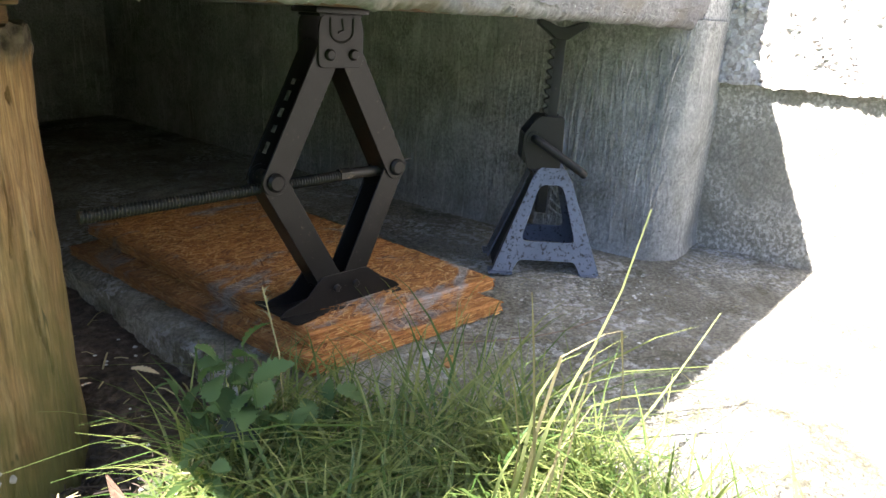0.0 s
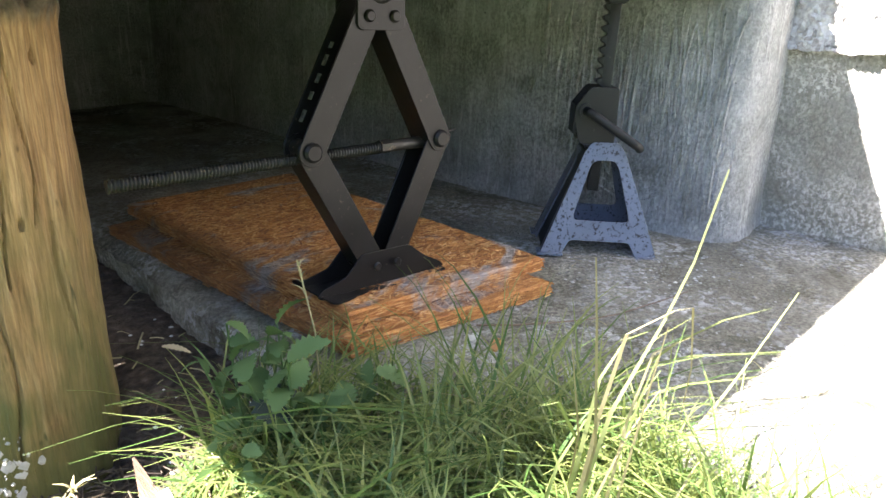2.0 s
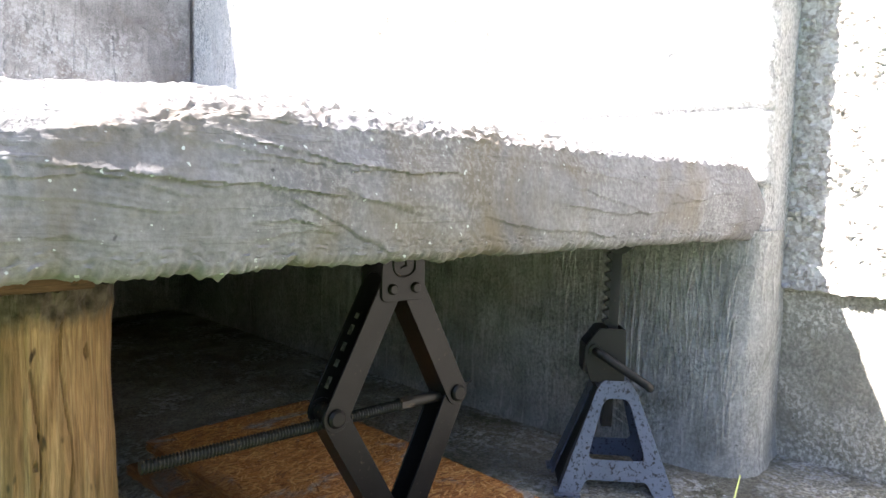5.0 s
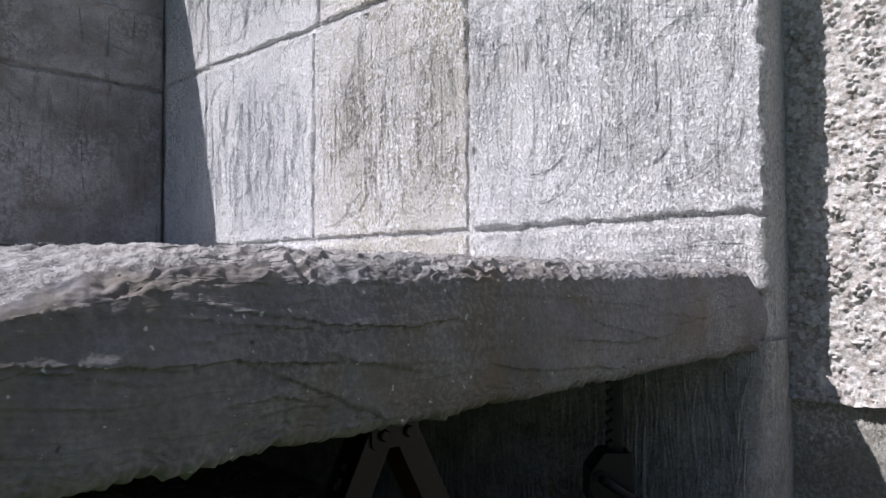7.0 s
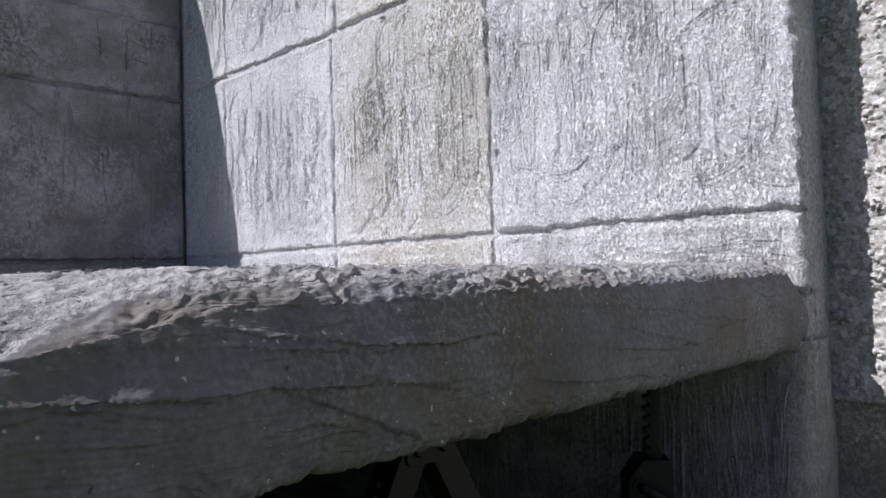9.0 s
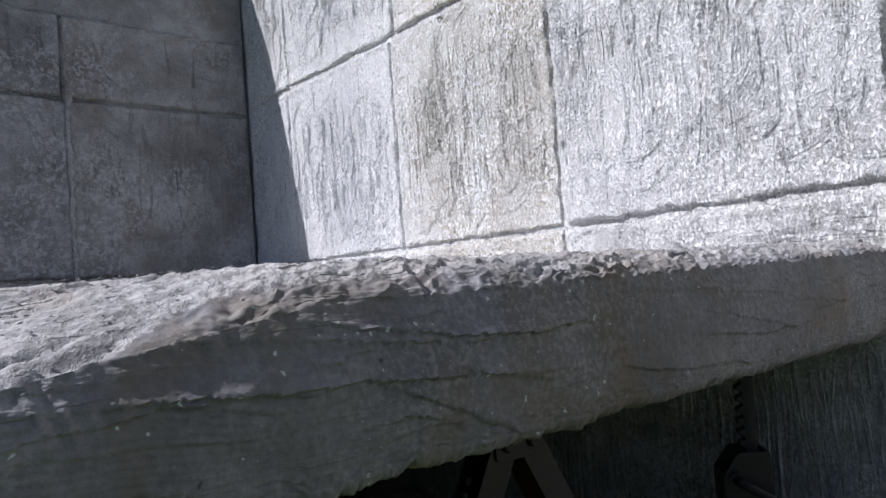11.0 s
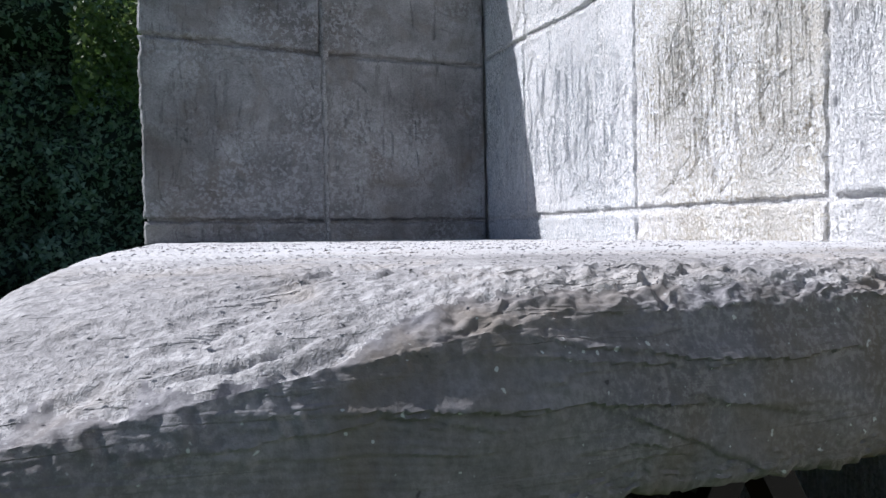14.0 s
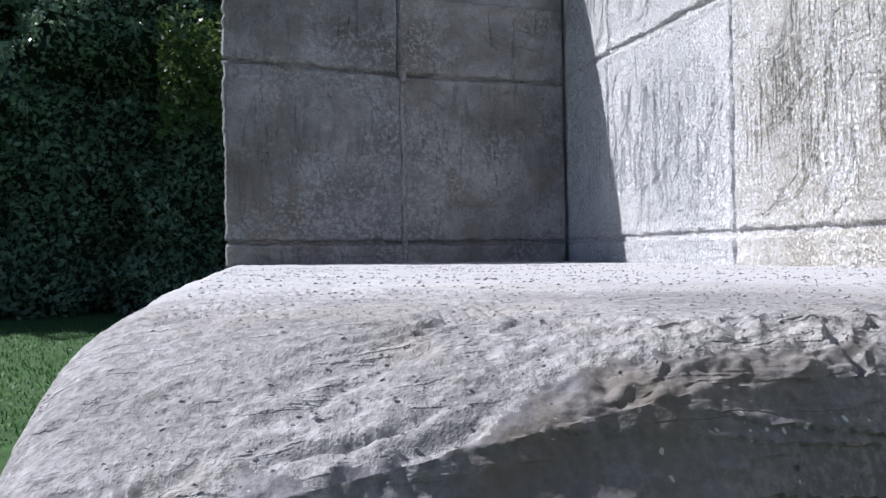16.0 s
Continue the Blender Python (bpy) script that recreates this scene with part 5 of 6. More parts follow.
    for b in bends[1:]:
        bmesh.ops.create_uvsphere(lever, u_segments=14, v_segments=8, radius=0.0080, matrix=Matrix.Translation(b))
    part("lever", lever, IRON_BLACK, st, "black bent lever")


build_stand()


# ---- plants ----
def blade(vs, fs, base, height, lean, width, n=5, droop=1.0, twist=0.0):
    """A tapering blade of grass that bends over."""
    bx, by, bz = base
    ax, ay = math.cos(lean[0]), math.sin(lean[0])
    sx, sy = -math.sin(lean[0] + twist), math.cos(lean[0] + twist)
    k = len(vs)
    for i in range(n + 1):
        t = i / n
        out = lean[1] * (t ** 1.8) * height
        z = height * (t - droop * 0.32 * lean[1] * t ** 3)
        w = width * (1 - t ** 1.6) * 0.5 + 0.00025
        px, py = bx + ax * out, by + ay * out
        vs += [(px - sx * w, py - sy * w, bz + z), (px + sx * w, py + sy * w, bz + z)]
    fs += [(k + 2 * i, k + 2 * i + 1, k + 2 * i + 3, k + 2 * i + 2) for i in range(n)]


def in_grass(x, y):
    return x < pad_edge(y) + 0.01 and y < 0.11 - 0.12 * max(0, -0.98 - x)


def build_grass():
    rng = random.Random(4)
    for name, mtl, count, hs, label, reach in (("grass", GRASS, 12500, (0.05, 0.21), "long green grass growing at the paving's edge", 0), ("dry_grass", GRASS_DRY, 2400, (0.03, 0.12), "pale dry grass stems among the green", 1)):
        vs, fs = [], []
        made = 0
        while made < count:
            x, y = rng.uniform(-1.5, -0.60), rng.uniform(-0.72, 0.13)
            if not in_grass(x, y) or math.hypot(x + 1.128, y - 0.357) < 0.13:
                continue
            if math.hypot(x + 1.27, y + 0.54) < 0.16 and rng.random() < 0.6:
                continue
            if x < -1.05 and rng.random() < 0.78:
                continue
            near_edge = max(0, 1 - abs(x - pad_edge(y)) / 0.14)
            kerb = y < -0.16 and near_edge > 0.3
            h = rng.uniform(*hs) * (0.75 + 0.55 * near_edge) * (0.8 if kerb else 1.0) * (0.6 if x < -1.0 else 1) * (0.62 if y > -0.08 and x > -0.95 else 1)
            blade(vs, fs, (x, y, -0.052 - ground_dip(x, y)), h, (rng.gauss(-0.7, 1.5) if not kerb else rng.gauss(2.8, 1.3), rng.uniform(0.3, 0.9) if kerb else rng.uniform(0.3, 1.9)), (0.0017 + 0.0052 * rng.random() ** 2) * (0.6 if reach else 1), 6, 1.0, rng.uniform(-0.6, 0.6))
            made += 1
        thing(name, mesh_of(name, vs, fs, mtl, 80), label, "grass", kind="stuff")
    # the far lawn's nap, seen past the slab
    vs, fs = [], []
    for _ in range(9000):
        y = rng.uniform(2.7, 8.4)
        x = -1.3 - rng.uniform(0.0, 0.50) * (y + 0.5)
        blade(vs, fs, (x, y, -0.052), rng.uniform(0.02, 0.05), (rng.uniform(0, 6.28), rng.uniform(0.2, 1.0)), 0.008, 2)
    thing("lawn_grass", mesh_of("lawn_grass", vs, fs, LAWN, 80), "short mown lawn grass", "grass", kind="stuff")


build_grass()


def stalk(points, width, label, material=GRASS_TALL):
    """A tall stem along a few bends, flat and tapering."""
    vs, fs = [], []
    P = [Vector(p) for p in points]
    dense = []
    for a, b in zip(P[:-1], P[1:]):
        dense += [a.lerp(b, i / 6) for i in range(6)]
    dense.append(P[-1])
    n = len(dense)
    for i, p in enumerate(dense):
        w = width * (1 - 0.75 * i / n) * 0.5
        vs += [p + Vector((w * 0.85, -w * 0.5, 0)), p + Vector((-w * 0.85, w * 0.5, 0)), p + Vector((w * 0.2, w * 0.5, 0))]
    fs = [(3 * i + a, 3 * i + (a + 1) % 3, 3 * i + 3 + (a + 1) % 3, 3 * i + 3 + a) for i in range(n - 1) for a in range(3)]
    return thing("grass_stalk", mesh_of("grass_stalk", vs, fs, material, 60), label, "grass", "tall grass stalks")


for pts, w, mtl, label in (
    ([(-0.885, -0.25, -0.05), (-0.846, -0.27, 0.136), (-0.782, -0.27, 0.192), (-0.744, -0.27, 0.235), (-0.708, -0.27, 0.306)], 0.0052, GRASS_TALL, "tall yellow-green grass stalk leaning over the paving"),
    ([(-0.850, -0.24, -0.05), (-0.863, -0.27, 0.113), (-0.881, -0.27, 0.219), (-0.892, -0.27, 0.272)], 0.0035, GRASS_DRY, "thin straight pale dry grass stem"),
    ([(-0.890, -0.26, -0.05), (-0.862, -0.27, 0.142), (-0.838, -0.27, 0.199), (-0.766, -0.27, 0.197), (-0.732, -0.27, 0.190), (-0.668, -0.25, 0.100), (-0.640, -0.235, 0.02)], 0.0042, GRASS_DRY, "dry straw stem snapped over at its middle"),
    ([(-0.740, -0.25, -0.01), (-0.713, -0.27, 0.037), (-0.623, -0.27, 0.065), (-0.568, -0.27, 0.085), (-0.463, -0.27, 0.131)], 0.0075, GRASS_TALL, "broad green grass blade leaning over the paving"),
    ([(-0.860, -0.22, -0.05), (-0.844, -0.25, 0.085), (-0.888, -0.25, 0.152), (-0.908, -0.25, 0.157)], 0.0045, GRASS_TALL, "short bent green grass stalk"),
    ([(-0.880, -0.24, -0.05), (-0.868, -0.26, 0.100), (-0.852, -0.26, 0.162), (-0.820, -0.26, 0.185), (-0.787, -0.26, 0.181)], 0.005, GRASS_TALL, "bent yellow-green grass stalk with a drooping tip"),
    ([(-0.860, -0.24, -0.05), (-0.872, -0.26, 0.122), (-0.893, -0.26, 0.202)], 0.003, GRASS_DRY, "thin pale dry grass stem"),
    ([(-1.095, -0.34, -0.05), (-1.111, -0.36, 0.195), (-1.109, -0.36, 0.219)], 0.0024, GRASS_DRY, "thin tan dry stem standing alone"),
    ([(-0.740, -0.06, -0.03), (-0.731, -0.08, 0.0), (-0.672, -0.08, 0.095)], 0.006, GRASS_TALL, "green grass blade beside the boards"),
    ([(-0.740, -0.24, -0.03), (-0.754, -0.25, 0.057), (-0.772, -0.25, 0.124)], 0.0035, GRASS_TALL, "upright thin grass stalk"),
    ([(-0.900, -0.26, -0.05), (-0.875, -0.28, 0.070), (-0.835, -0.28, 0.115), (-0.770, -0.27, 0.125)], 0.0040, GRASS_DRY, "pale dry stem arching over the green grass"),
    ([(-0.870, -0.28, -0.05), (-0.850, -0.29, 0.090), (-0.828, -0.29, 0.165), (-0.815, -0.29, 0.205)], 0.0032, GRASS_DRY, "thin pale dry grass stem"),
    ([(-0.845, -0.25, -0.05), (-0.812, -0.26, 0.060), (-0.782, -0.26, 0.118), (-0.762, -0.26, 0.150)], 0.0045, GRASS_TALL, "yellow-green grass stalk in the clump"),
    ([(-0.905, -0.23, -0.05), (-0.880, -0.25, 0.095), (-0.848, -0.25, 0.120), (-0.800, -0.25, 0.085)], 0.0042, GRASS_TALL, "bent yellow-green grass stalk with a drooping tip"),
    ([(-0.860, -0.27, -0.05), (-0.838, -0.28, 0.130), (-0.812, -0.28, 0.178), (-0.752, -0.28, 0.172), (-0.700, -0.275, 0.150)], 0.0034, GRASS_DRY, "dry straw stem snapped over at its middle"),
    ([(-0.800, -0.22, -0.05), (-0.742, -0.23, 0.070), (-0.690, -0.23, 0.098)], 0.0050, GRASS_TALL, "green grass blade leaning over the paving"),
    ([(-0.830, -0.30, -0.05), (-0.800, -0.31, 0.050), (-0.770, -0.31, 0.070), (-0.690, -0.30, 0.060), (-0.610, -0.285, 0.018)], 0.0034, GRASS_DRY, "fallen straw stem resting on the paving"),
):
    stalk(pts, w, label, mtl)


def seed_stalk(points, tuft, label):
    """A thin stem with a loose pale seed head along its upper part."""
    rng = random.Random(int(abs(points[0][0]) * 1000))
    ob = root("seed_head_stalk", Matrix.Translation(points[0]), label, "grass", "seed-head stalks")
    P = [Vector(p) - Vector(points[0]) for p in points]
    bm = bmesh.new()
    for a, b in zip(P[:-1], P[1:]):
        rod(a, b, 0.0011, 0.0009, 6, bm)
    part("stem", bm, GRASS_DRY, ob)
    vs, fs = [], []
    for _ in range(tuft):
        t = rng.random()
        c = P[-2].lerp(P[-1], t)
        a = rng.uniform(0, 6.28)
        blade(vs, fs, (c.x, c.y, c.z), rng.uniform(0.007, 0.013), (a, rng.uniform(0.5, 1.6)), 0.0030, 3)
    tagged(part("seed_head", mesh_of("seed_head", vs, fs, GRASS_DRY, 60), GRASS_DRY, ob, "pale tan seed head"), kind="stuff")


seed_stalk([(-1.235, -0.05, -0.05), (-1.212, -0.05, 0.05), (-1.188, -0.05, 0.071), (-1.162, -0.05, 0.103)], 34, "pale tan grass stalk with a loose seed head")
seed_stalk([(-0.890, 0.05, -0.05), (-0.892, 0.06, 0.094), (-0.902, 0.06, 0.139), (-0.911, 0.06, 0.180)], 7, "thin dry weed stem with a small pale tuft")

# ---- broad-leaved weeds by the boards ----
def leaf_mesh(length, width, seed, material=WEED):
    """A toothed, folded leaf along +x."""
    n = 14
    vs, fs = [], []
    for i in range(n + 1):
        t = i / n
        w = width * 0.5 * math.sin(math.pi * min(1, t * 0.93 + 0.07)) ** 0.75 * (0.78 + 0.42 * (i % 2))
        z = 0.10 * length * math.sin(t * 2.6) - 0.22 * length * t * t
        vs += [(length * t, -w, z + 0.25 * w), (length * t, 0, z), (length * t, w, z + 0.25 * w)]
    for i in range(n):
        k = 3 * i
        fs += [(k, k + 1, k + 4, k + 3), (k + 1, k + 2, k + 5, k + 4)]
    return mesh_of("leaf", vs, fs, material, 70)


def build_weed(x, y, z, height, count, seed, label):
    rng = random.Random(seed)
    ob = root("weed", pose(x, y, z), label, "weed", "weeds by the boards")
    for k in range(max(2, count // 5)):
        a = rng.uniform(0, 6.28)
        top = Vector((math.cos(a) * 0.05, math.sin(a) * 0.04, height * rng.uniform(0.75, 1.0)))
        part("stem", rod((0, 0, 0), top, 0.0018, 0.001, 6), WEED, ob)
        for j in range(7):
            t = 0.30 + 0.70 * j / 6
            l = rng.uniform(0.016, 0.046)
            part("leaf", leaf_mesh(l, l * rng.uniform(0.5, 0.8), seed + j), WEED, ob, m=Matrix.Translation(top * t) @ pose(0, 0, 0, rng.uniform(-50, 50), rng.uniform(-50, 35), rng.uniform(0, 360)))


build_weed(-0.975, 0.060, -0.05, 0.185, 15, 3, "green toothed nettle-like weed growing beside the boards")
build_weed(-0.930, 0.045, -0.05, 0.155, 15, 8, "green toothed nettle-like weed growing beside the boards")
build_weed(-0.990, 0.020, -0.05, 0.120, 15, 31, "green toothed nettle-like weed growing beside the boards")
build_weed(-0.955, 0.090, -0.05, 0.140, 15, 44, "green toothed nettle-like weed growing beside the boards")
build_weed(-0.900, 0.020, -0.05, 0.115, 10, 5, "small dark-leaved weed in the grass")
build_weed(-0.945, -0.010, -0.05, 0.085, 10, 21, "small dark-leaved weed in the grass")


DOCK = mat_leaf("wilted_dock_leaf", (0.022, 0.035, 0.028), (0.04, 0.058, 0.046), 0.7, 0.1)
thing("dock_leaf", leaf_mesh(0.055, 0.046, 2, DOCK), "wilted dark dock leaf hanging over the grass", "leaf", m=pose(-0.962, 0.062, 0.052, 10, 38, -75))
HUSK = mat_leaf("bleached_husk", (0.26, 0.21, 0.13), (0.36, 0.30, 0.19), 0.8, 0.2)
thing("dead_leaf", leaf_mesh(0.032, 0.007, 4, HUSK), "curled bleached dead leaf caught among the weeds", "leaf", m=pose(-1.000, 0.200, 0.058, 30, 12, -35))


# ---- broken painted timber ----
def build_splinter():
    a, b = Vector((-1.080, 0.080, 0.005)), Vector((-1.102, -0.150, -0.008))
    d = (b - a)
    ob = root("timber_offcut", Matrix.Translation(a) @ pose(0, 0, 0, 0, 0, math.degrees(math.atan2(d.y, d.x))) @ pose(0, 0, 0, 12, 3, 0), "broken timber strip with flaking white paint lying on the grass", "offcut")
    L = d.length
    bm = bmesh.new()
    vs = []
    for x, w0, w1 in ((0.0, -0.001, 0.001), (0.022, -0.005, 0.003), (0.050, -0.010, 0.004), (0.064, -0.013, 0.012), (L, -0.015, 0.015)):
        for z in (0.0, 0.013):
            vs += [bm.verts.new((x, w0, z)), bm.verts.new((x, w1, z))]
    for k in range(4):
        q = 4 * k
        for i, j in ((0, 1), (1, 3), (3, 2), (2, 0)):
            bm.faces.new((vs[q + i], vs[q + j], vs[q + 4 + j], vs[q + 4 + i]))
    bm.faces.new((vs[0], vs[2], vs[3], vs[1]))
    bm.faces.new((vs[16], vs[17], vs[19], vs[18]))
    part("core", bm, WOOD_BREAK, ob, "torn brown wood", soft=30)
    for x0, x1, y0, y1 in ((0.070, 0.118, -0.0128, 0.0006), (0.062, 0.150, 0.0016, 0.0120), (0.120, 0.178, -0.0132, 0.0008), (0.152, 0.196, 0.0018, 0.0130), (0.180, L - 0.003, -0.0130, 0.0006), (0.199, L - 0.003, 0.0014, 0.0132)):
        part("paint_flake", box(x0, x1, y0, y1, 0.0131, 0.0145, 0.0005), WHITE_PAINT, ob, "flaking white paint")


build_splinter()


# ---- litter and grit ----
def lump(rng, size, flat=0.5):
    bm = bmesh.new()
    bmesh.ops.create_icosphere(bm, subdivisions=1, radius=size)
    for v in bm.verts:
        v.co = Vector((v.co.x * rng.uniform(0.7, 1.4), v.co.y * rng.uniform(0.7, 1.2), v.co.z * flat))
    return bm


rng = random.Random(12)
for x, y, r, mtl, label, flat in ((-0.648, 0.060, 0.011, FLAKE, "white plaster crumb on the paving", 0.5), (-0.632, 0.066, 0.006, FLAKE, "white plaster crumb on the paving", 0.5)):
    ob = root("plaster_crumb", pose(x, y, ground_z(x) + r * flat * 0.6), label, "crumb", "crumbs")
    part("crumb", lump(rng, r, flat), mtl, ob)
ob = root("wood_chip", pose(-0.633, 0.028, ground_z(-0.633), 0, 0, 25), "orange wood chip on the paving", "chip")
part("chip", box(-0.017, 0.017, -0.006, 0.006, 0, 0.004, 0.0015), CHIP, ob)


def build_twig(points, r, label):
    P = [Vector((x, y, ground_z(x) + r + h)) for x, y, h in points]
    n, seg = len(P), 7
    vs = []
    for i, p in enumerate(P):
        d = (P[min(n - 1, i + 1)] - P[max(0, i - 1)]).normalized()
        side = d.cross(Vector((0, 0, 1))).normalized()
        up = side.cross(d)
        q = r * (1 - 0.55 * i / n)
        vs += [p + (side * math.cos(a) + up * math.sin(a)) * q for a in np.linspace(0, 2 * math.pi, seg, endpoint=False)]
    fs = [(i * seg + k, i * seg + (k + 1) % seg, (i + 1) * seg + (k + 1) % seg, (i + 1) * seg + k) for i in range(n - 1) for k in range(seg)]
    fs += [tuple(range(seg)), tuple(range((n - 1) * seg, n * seg))]
    thing("twig", mesh_of("twig", vs, fs, TWIG, 60), label, "twig")


build_twig([(-0.610, 0.085, 0.0), (-0.575, 0.045, 0.003), (-0.538, 0.012, 0.006), (-0.490, -0.016, 0.005), (-0.439, -0.034, 0.003), (-0.360, -0.052, 0.004), (-0.283, -0.060, 0.0)], 0.0016, "thin brown twig lying on the paving")


def scatter(name, label, mtl, count, where, size, straw=False, seed=1):
    rng = random.Random(seed)
    vs, fs = [], []
    for _ in range(count):
        x, y, z = where(rng)
        s = rng.uniform(*size)
        a = rng.uniform(0, 6.28)
        k = len(vs)
        if straw:
            dx, dy, l = math.cos(a), math.sin(a), s * rng.uniform(12, 40)
            lift = rng.uniform(0, 0.25) * l
            p = [(x, y, z), (x + dx * l * 0.5, y + dy * l * 0.5, z + lift), (x + dx * l, y + dy * l, z + lift * rng.uniform(0.2, 1.2))]
            for q in p:
                vs += [(q[0] - dy * s, q[1] + dx * s, q[2] + 0.001), (q[0] + dy * s, q[1] - dx * s, q[2] + 0.001), (q[0], q[1], q[2] + 0.001 + s)]
            for i in (0, 3):
                fs += [(k + i + j, k + i + (j + 1) % 3, k + i + 3 + (j + 1) % 3, k + i + 3 + j) for j in range(3)]
        else:
            pts = [(1, 0, 0), (0.3, 0.9, 0), (-0.8, 0.5, 0), (-0.7, -0.6, 0), (0.4, -0.9, 0)]
            vs += [(x + s * (u * math.cos(a) - v * math.sin(a)) * rng.uniform(0.6, 1.2), y + s * (u * math.sin(a) + v * math.cos(a)), z) for u, v, _ in pts]
            vs.append((x, y, z + s * rng.uniform(0.3, 0.7)))
            fs += [(k + i, k + (i + 1) % 5, k + 5) for i in range(5)]
    thing(name, mesh_of(name, vs, fs, mtl), label, name.replace("_", " "), kind="stuff")


def on_pad(rng):
    while True:
        x, y = rng.uniform(-0.8, 0.15), rng.uniform(-0.6, 0.7)
        if x > pad_edge(y) + 0.03 and not (-0.83 < x < -0.37 and y > 0.09):
            return x, y, ground_z(x)


def on_soil(rng):
    while True:
        x, y = rng.uniform(-1.3, -0.885), rng.uniform(0.06, 0.9)
        if math.hypot(x + 1.128, y - 0.357) > 0.13:
            return x, y, -0.048 - ground_dip(x, y)


def on_lawn(rng):
    while True:
        x, y = rng.uniform(-1.6, -0.8), rng.uniform(-0.7, 0.10)
        if in_grass(x, y):
            return x, y, -0.045 - ground_dip(x, y) + rng.uniform(0, 0.03)


def by_post(rng):
    x, y = rng.uniform(-1.55, -0.98), rng.uniform(-0.45, 0.26)
    return x, y, -0.050 - ground_dip(x, y) + rng.uniform(0, 0.022)


scatter("grit", "grey grit and crumbs of mortar on the paving", STONE_BIT, 2600, on_pad, (0.0012, 0.0045), seed=2)
def by_stand(rng):
    x, y = rng.gauss(-0.30, 0.13), rng.gauss(0.03, 0.07)
    return min(0.1, max(-0.38, x)), y, ground_z(x)


scatter("plaster_chips", "pale plaster chips strewn on the paving", FLAKE, 260, by_stand, (0.0008, 0.0042), seed=8)
scatter("grass_scraps", "pale grass scraps on the paving", GRASS_DRY, 120, on_pad, (0.0003, 0.0008), True, 9)
scatter("plaster_flakes", "pale plaster flakes on dark soil", FLAKE, 110, on_soil, (0.0015, 0.005), seed=3)
scatter("straw", "dry straw and twigs on dark soil", GRASS_DRY, 130, on_soil, (0.0008, 0.0016), True, 4)
scatter("grass_clippings", "pale dry grass clippings lying in the grass", GRASS_DRY, 1500, on_lawn, (0.0008, 0.0018), True, 5)
scatter("leaf_litter", "brown dead grass and leaf litter on the soil", LITTER, 6500, by_post, (0.0005, 0.0013), True, 6)
scatter("soil_crumbs", "brown soil crumbs among the grass", LITTER, 1500, by_post, (0.001, 0.004), seed=7)


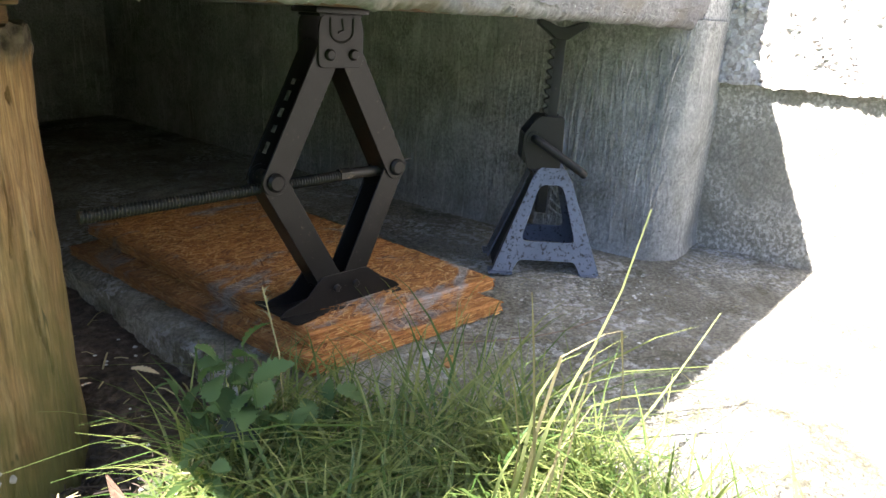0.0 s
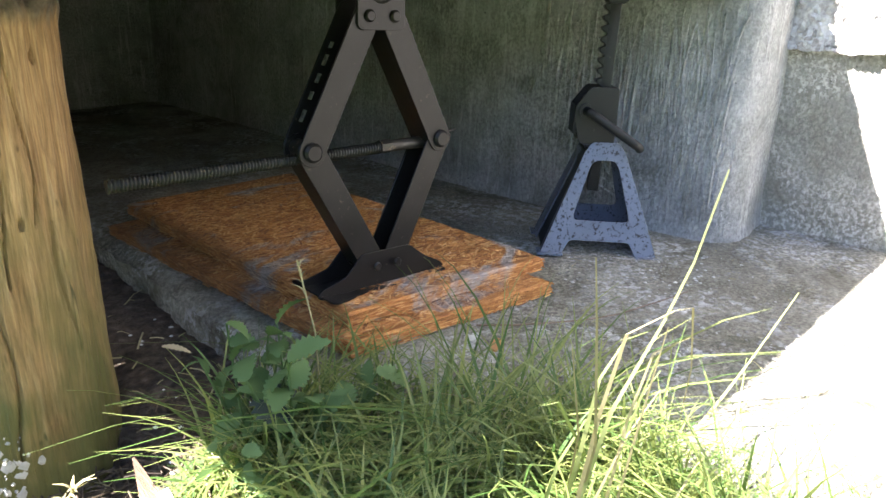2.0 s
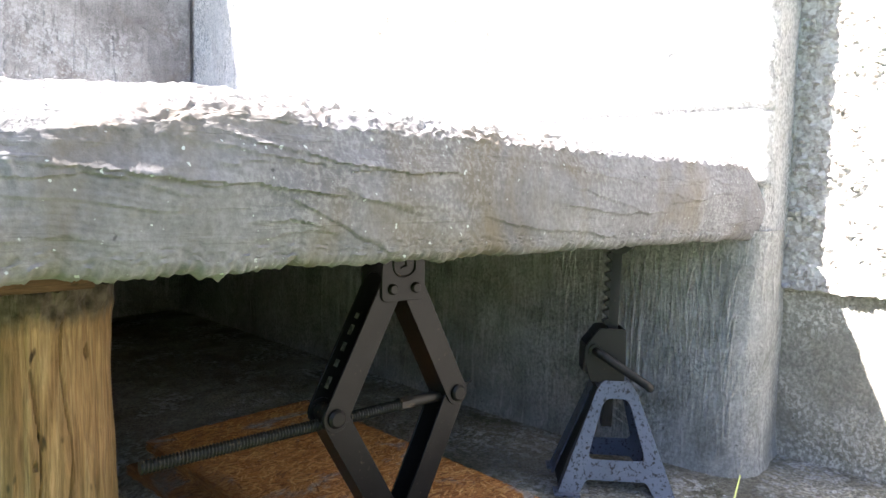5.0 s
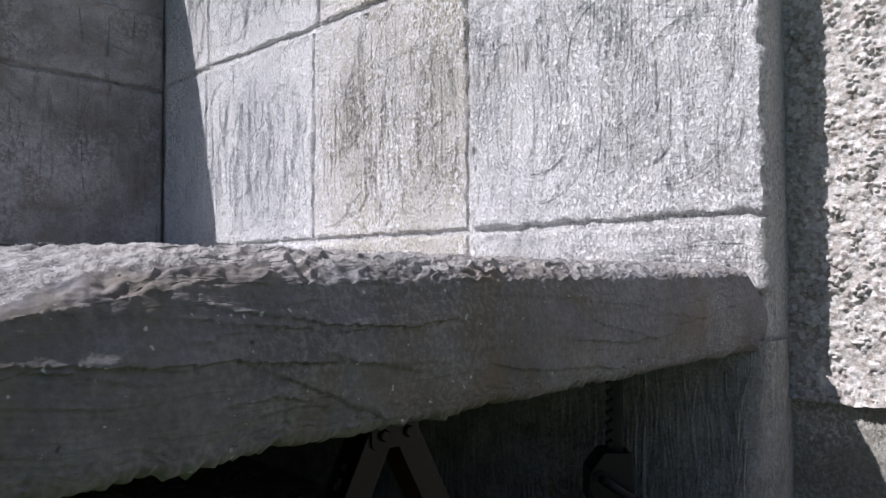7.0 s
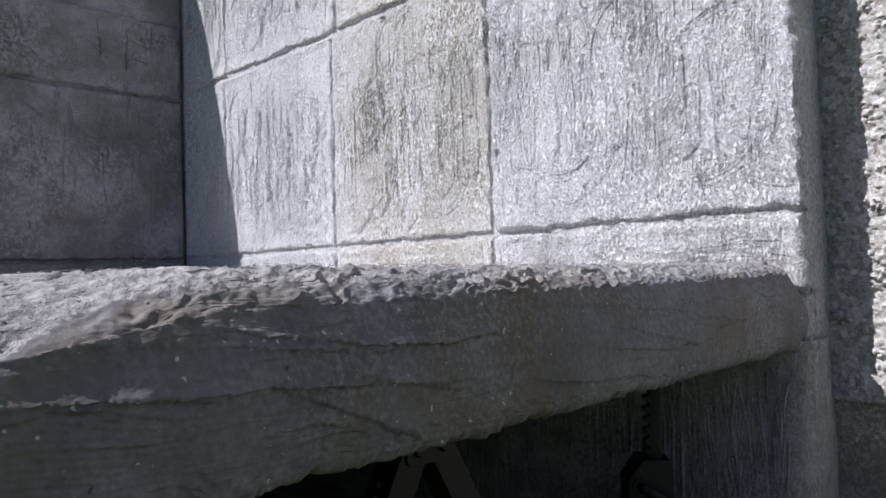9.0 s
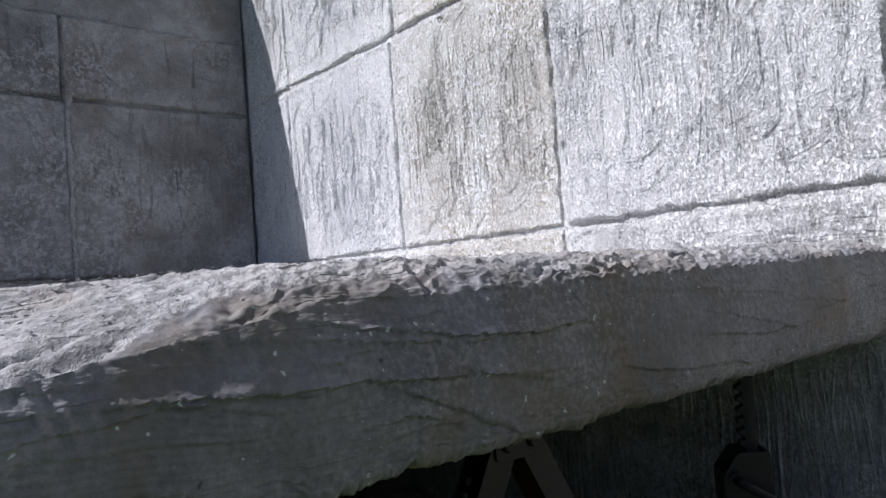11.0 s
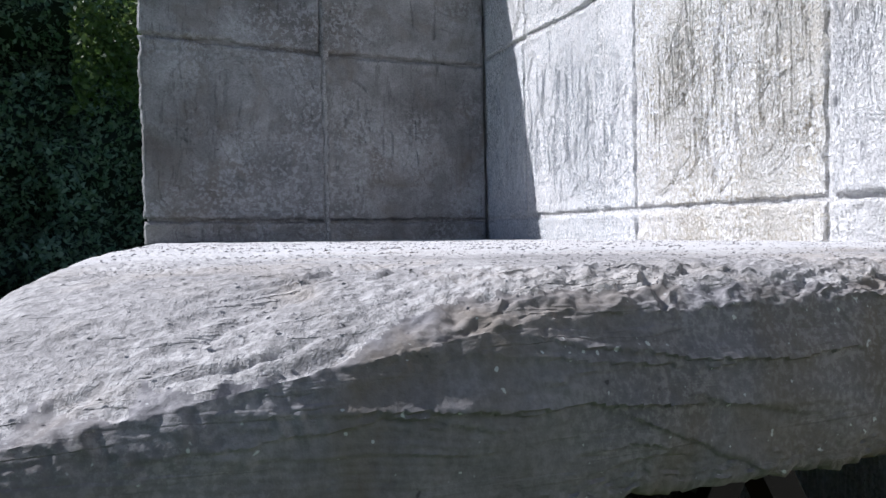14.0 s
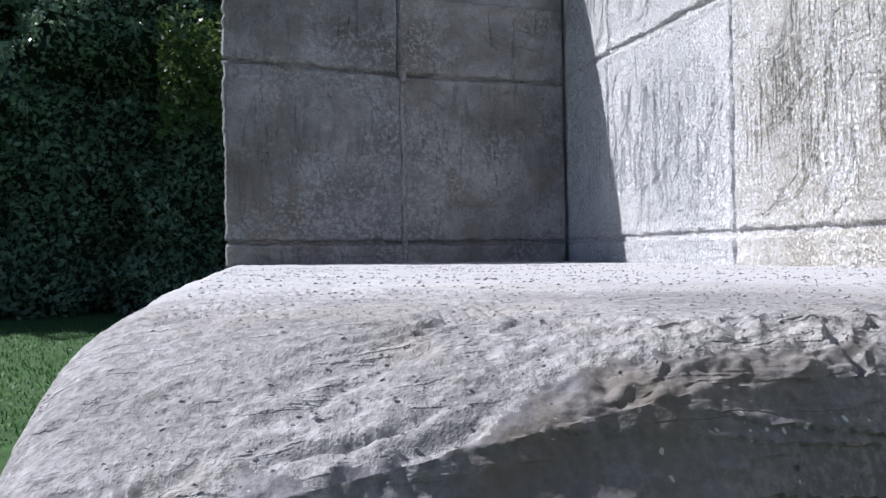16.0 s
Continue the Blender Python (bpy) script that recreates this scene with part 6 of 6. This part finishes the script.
# ---- hedge beyond the lawn ----
def build_hedge():
    rng = random.Random(9)
    for name, mtl, count, label in (("hedge", HEDGE_LEAF, 46000, "tall dense dark green hedge behind the lawn"), ("shrub", SHRUB_LEAF, 2600, "light green shrub catching the sun in the hedge")):
        vs, fs = [], []
        for _ in range(count):
            if name == "hedge":
                x, z = rng.uniform(-7.5, 1.0), rng.uniform(-0.05, 5.2) ** 1.0
                y = 9.0 + 0.9 * fbm((x, 0, z), 0.9, 1) + 0.35 * fbm((x, 0, z), 2.6, 4) - 0.25 * z * 0.4 - rng.random() ** 2 * 0.3 + 0.5
            else:
                a, b_, r = rng.uniform(0, 6.28), rng.uniform(-1, 1), rng.random() ** 0.4
                x, y, z = -1.95 + 0.42 * r * math.cos(a), 8.2 + 0.4 * r * math.sin(a), 2.75 + 0.75 * r * b_
            s = rng.uniform(0.022, 0.060)
            u = Vector((rng.gauss(0, 1), rng.gauss(0, 1), rng.gauss(0, 1))).normalized()
            v = u.cross(Vector((rng.gauss(0, 1), rng.gauss(0, 1), rng.gauss(0, 1)))).normalized()
            k = len(vs)
            c = Vector((x, y, z))
            vs += [c - u * s, c + v * s * 0.5, c + u * s, c - v * s * 0.5]
            fs.append((k, k + 1, k + 2, k + 3))
        thing(name, mesh_of(name, vs, fs, mtl), label, name, kind="stuff")
    # dark sheet for the shade inside, so that no sky shows through
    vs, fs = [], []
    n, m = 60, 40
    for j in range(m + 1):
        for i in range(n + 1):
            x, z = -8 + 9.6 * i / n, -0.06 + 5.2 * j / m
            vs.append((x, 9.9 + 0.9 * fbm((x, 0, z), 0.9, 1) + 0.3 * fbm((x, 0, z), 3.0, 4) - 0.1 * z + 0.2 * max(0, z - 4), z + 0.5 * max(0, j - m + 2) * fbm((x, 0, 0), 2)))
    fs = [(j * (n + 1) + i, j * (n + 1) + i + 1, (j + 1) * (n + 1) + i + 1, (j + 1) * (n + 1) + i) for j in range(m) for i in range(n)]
    thing("hedge_inside", mesh_of("hedge_inside", vs, fs, SHADE_CORE, 60), "dark sheet behind the hedge leaves, standing in for its shade", "hedge", kind="stuff")


build_hedge()


def hedge_belt(name, p, q, height, label):
    """An unseen hedge-shaped bank, added to cut off low sky light."""
    p, q = Vector(p), Vector(q)
    along = (q - p).normalized()
    out = Vector((-along.y, along.x, 0))
    n, m = 70, 14
    prof = [(0.0, 0.0), (0.0, 0.25), (-0.05, 0.5), (0.0, 0.75), (0.1, 0.92), (0.35, 1.0), (0.8, 1.0), (1.0, 0.9), (1.05, 0.4), (1.0, 0.0)]
    vs = []
    for i in range(n + 1):
        for d, h in prof:
            c = p.lerp(q, i / n) + out * d * 1.2
            f = 0.30 * fbm((c.x, c.y, h * 3), 0.9) + 0.14 * fbm((c.x, c.y, h * 5), 3.5)
            vs.append(c + out * -f + Vector((0, 0, -0.06 + h * (height + f))))
    k = len(prof)
    fs = [(i * k + j, i * k + j + 1, i * k + k + j + 1, i * k + k + j) for i in range(n) for j in range(k - 1)]
    thing(name, mesh_of(name, vs, fs, BLOCKER, 50), label, "hedge", kind="stuff")


# added outside the view to darken what the low sky lights
BLOCKER = mat_plain("sky_blocker_green", (0.035, 0.055, 0.022))
hedge_belt("hedge_belt", (8.0, -9.0, 0), (-10.0, -9.0, 0), 3.0, "added unseen hedge that blocks low sky across the garden")
hedge_belt("hedge_belt", (-10.0, -9.0, 0), (-10.0, 10.5, 0), 3.0, "added unseen hedge that blocks low sky along the garden")
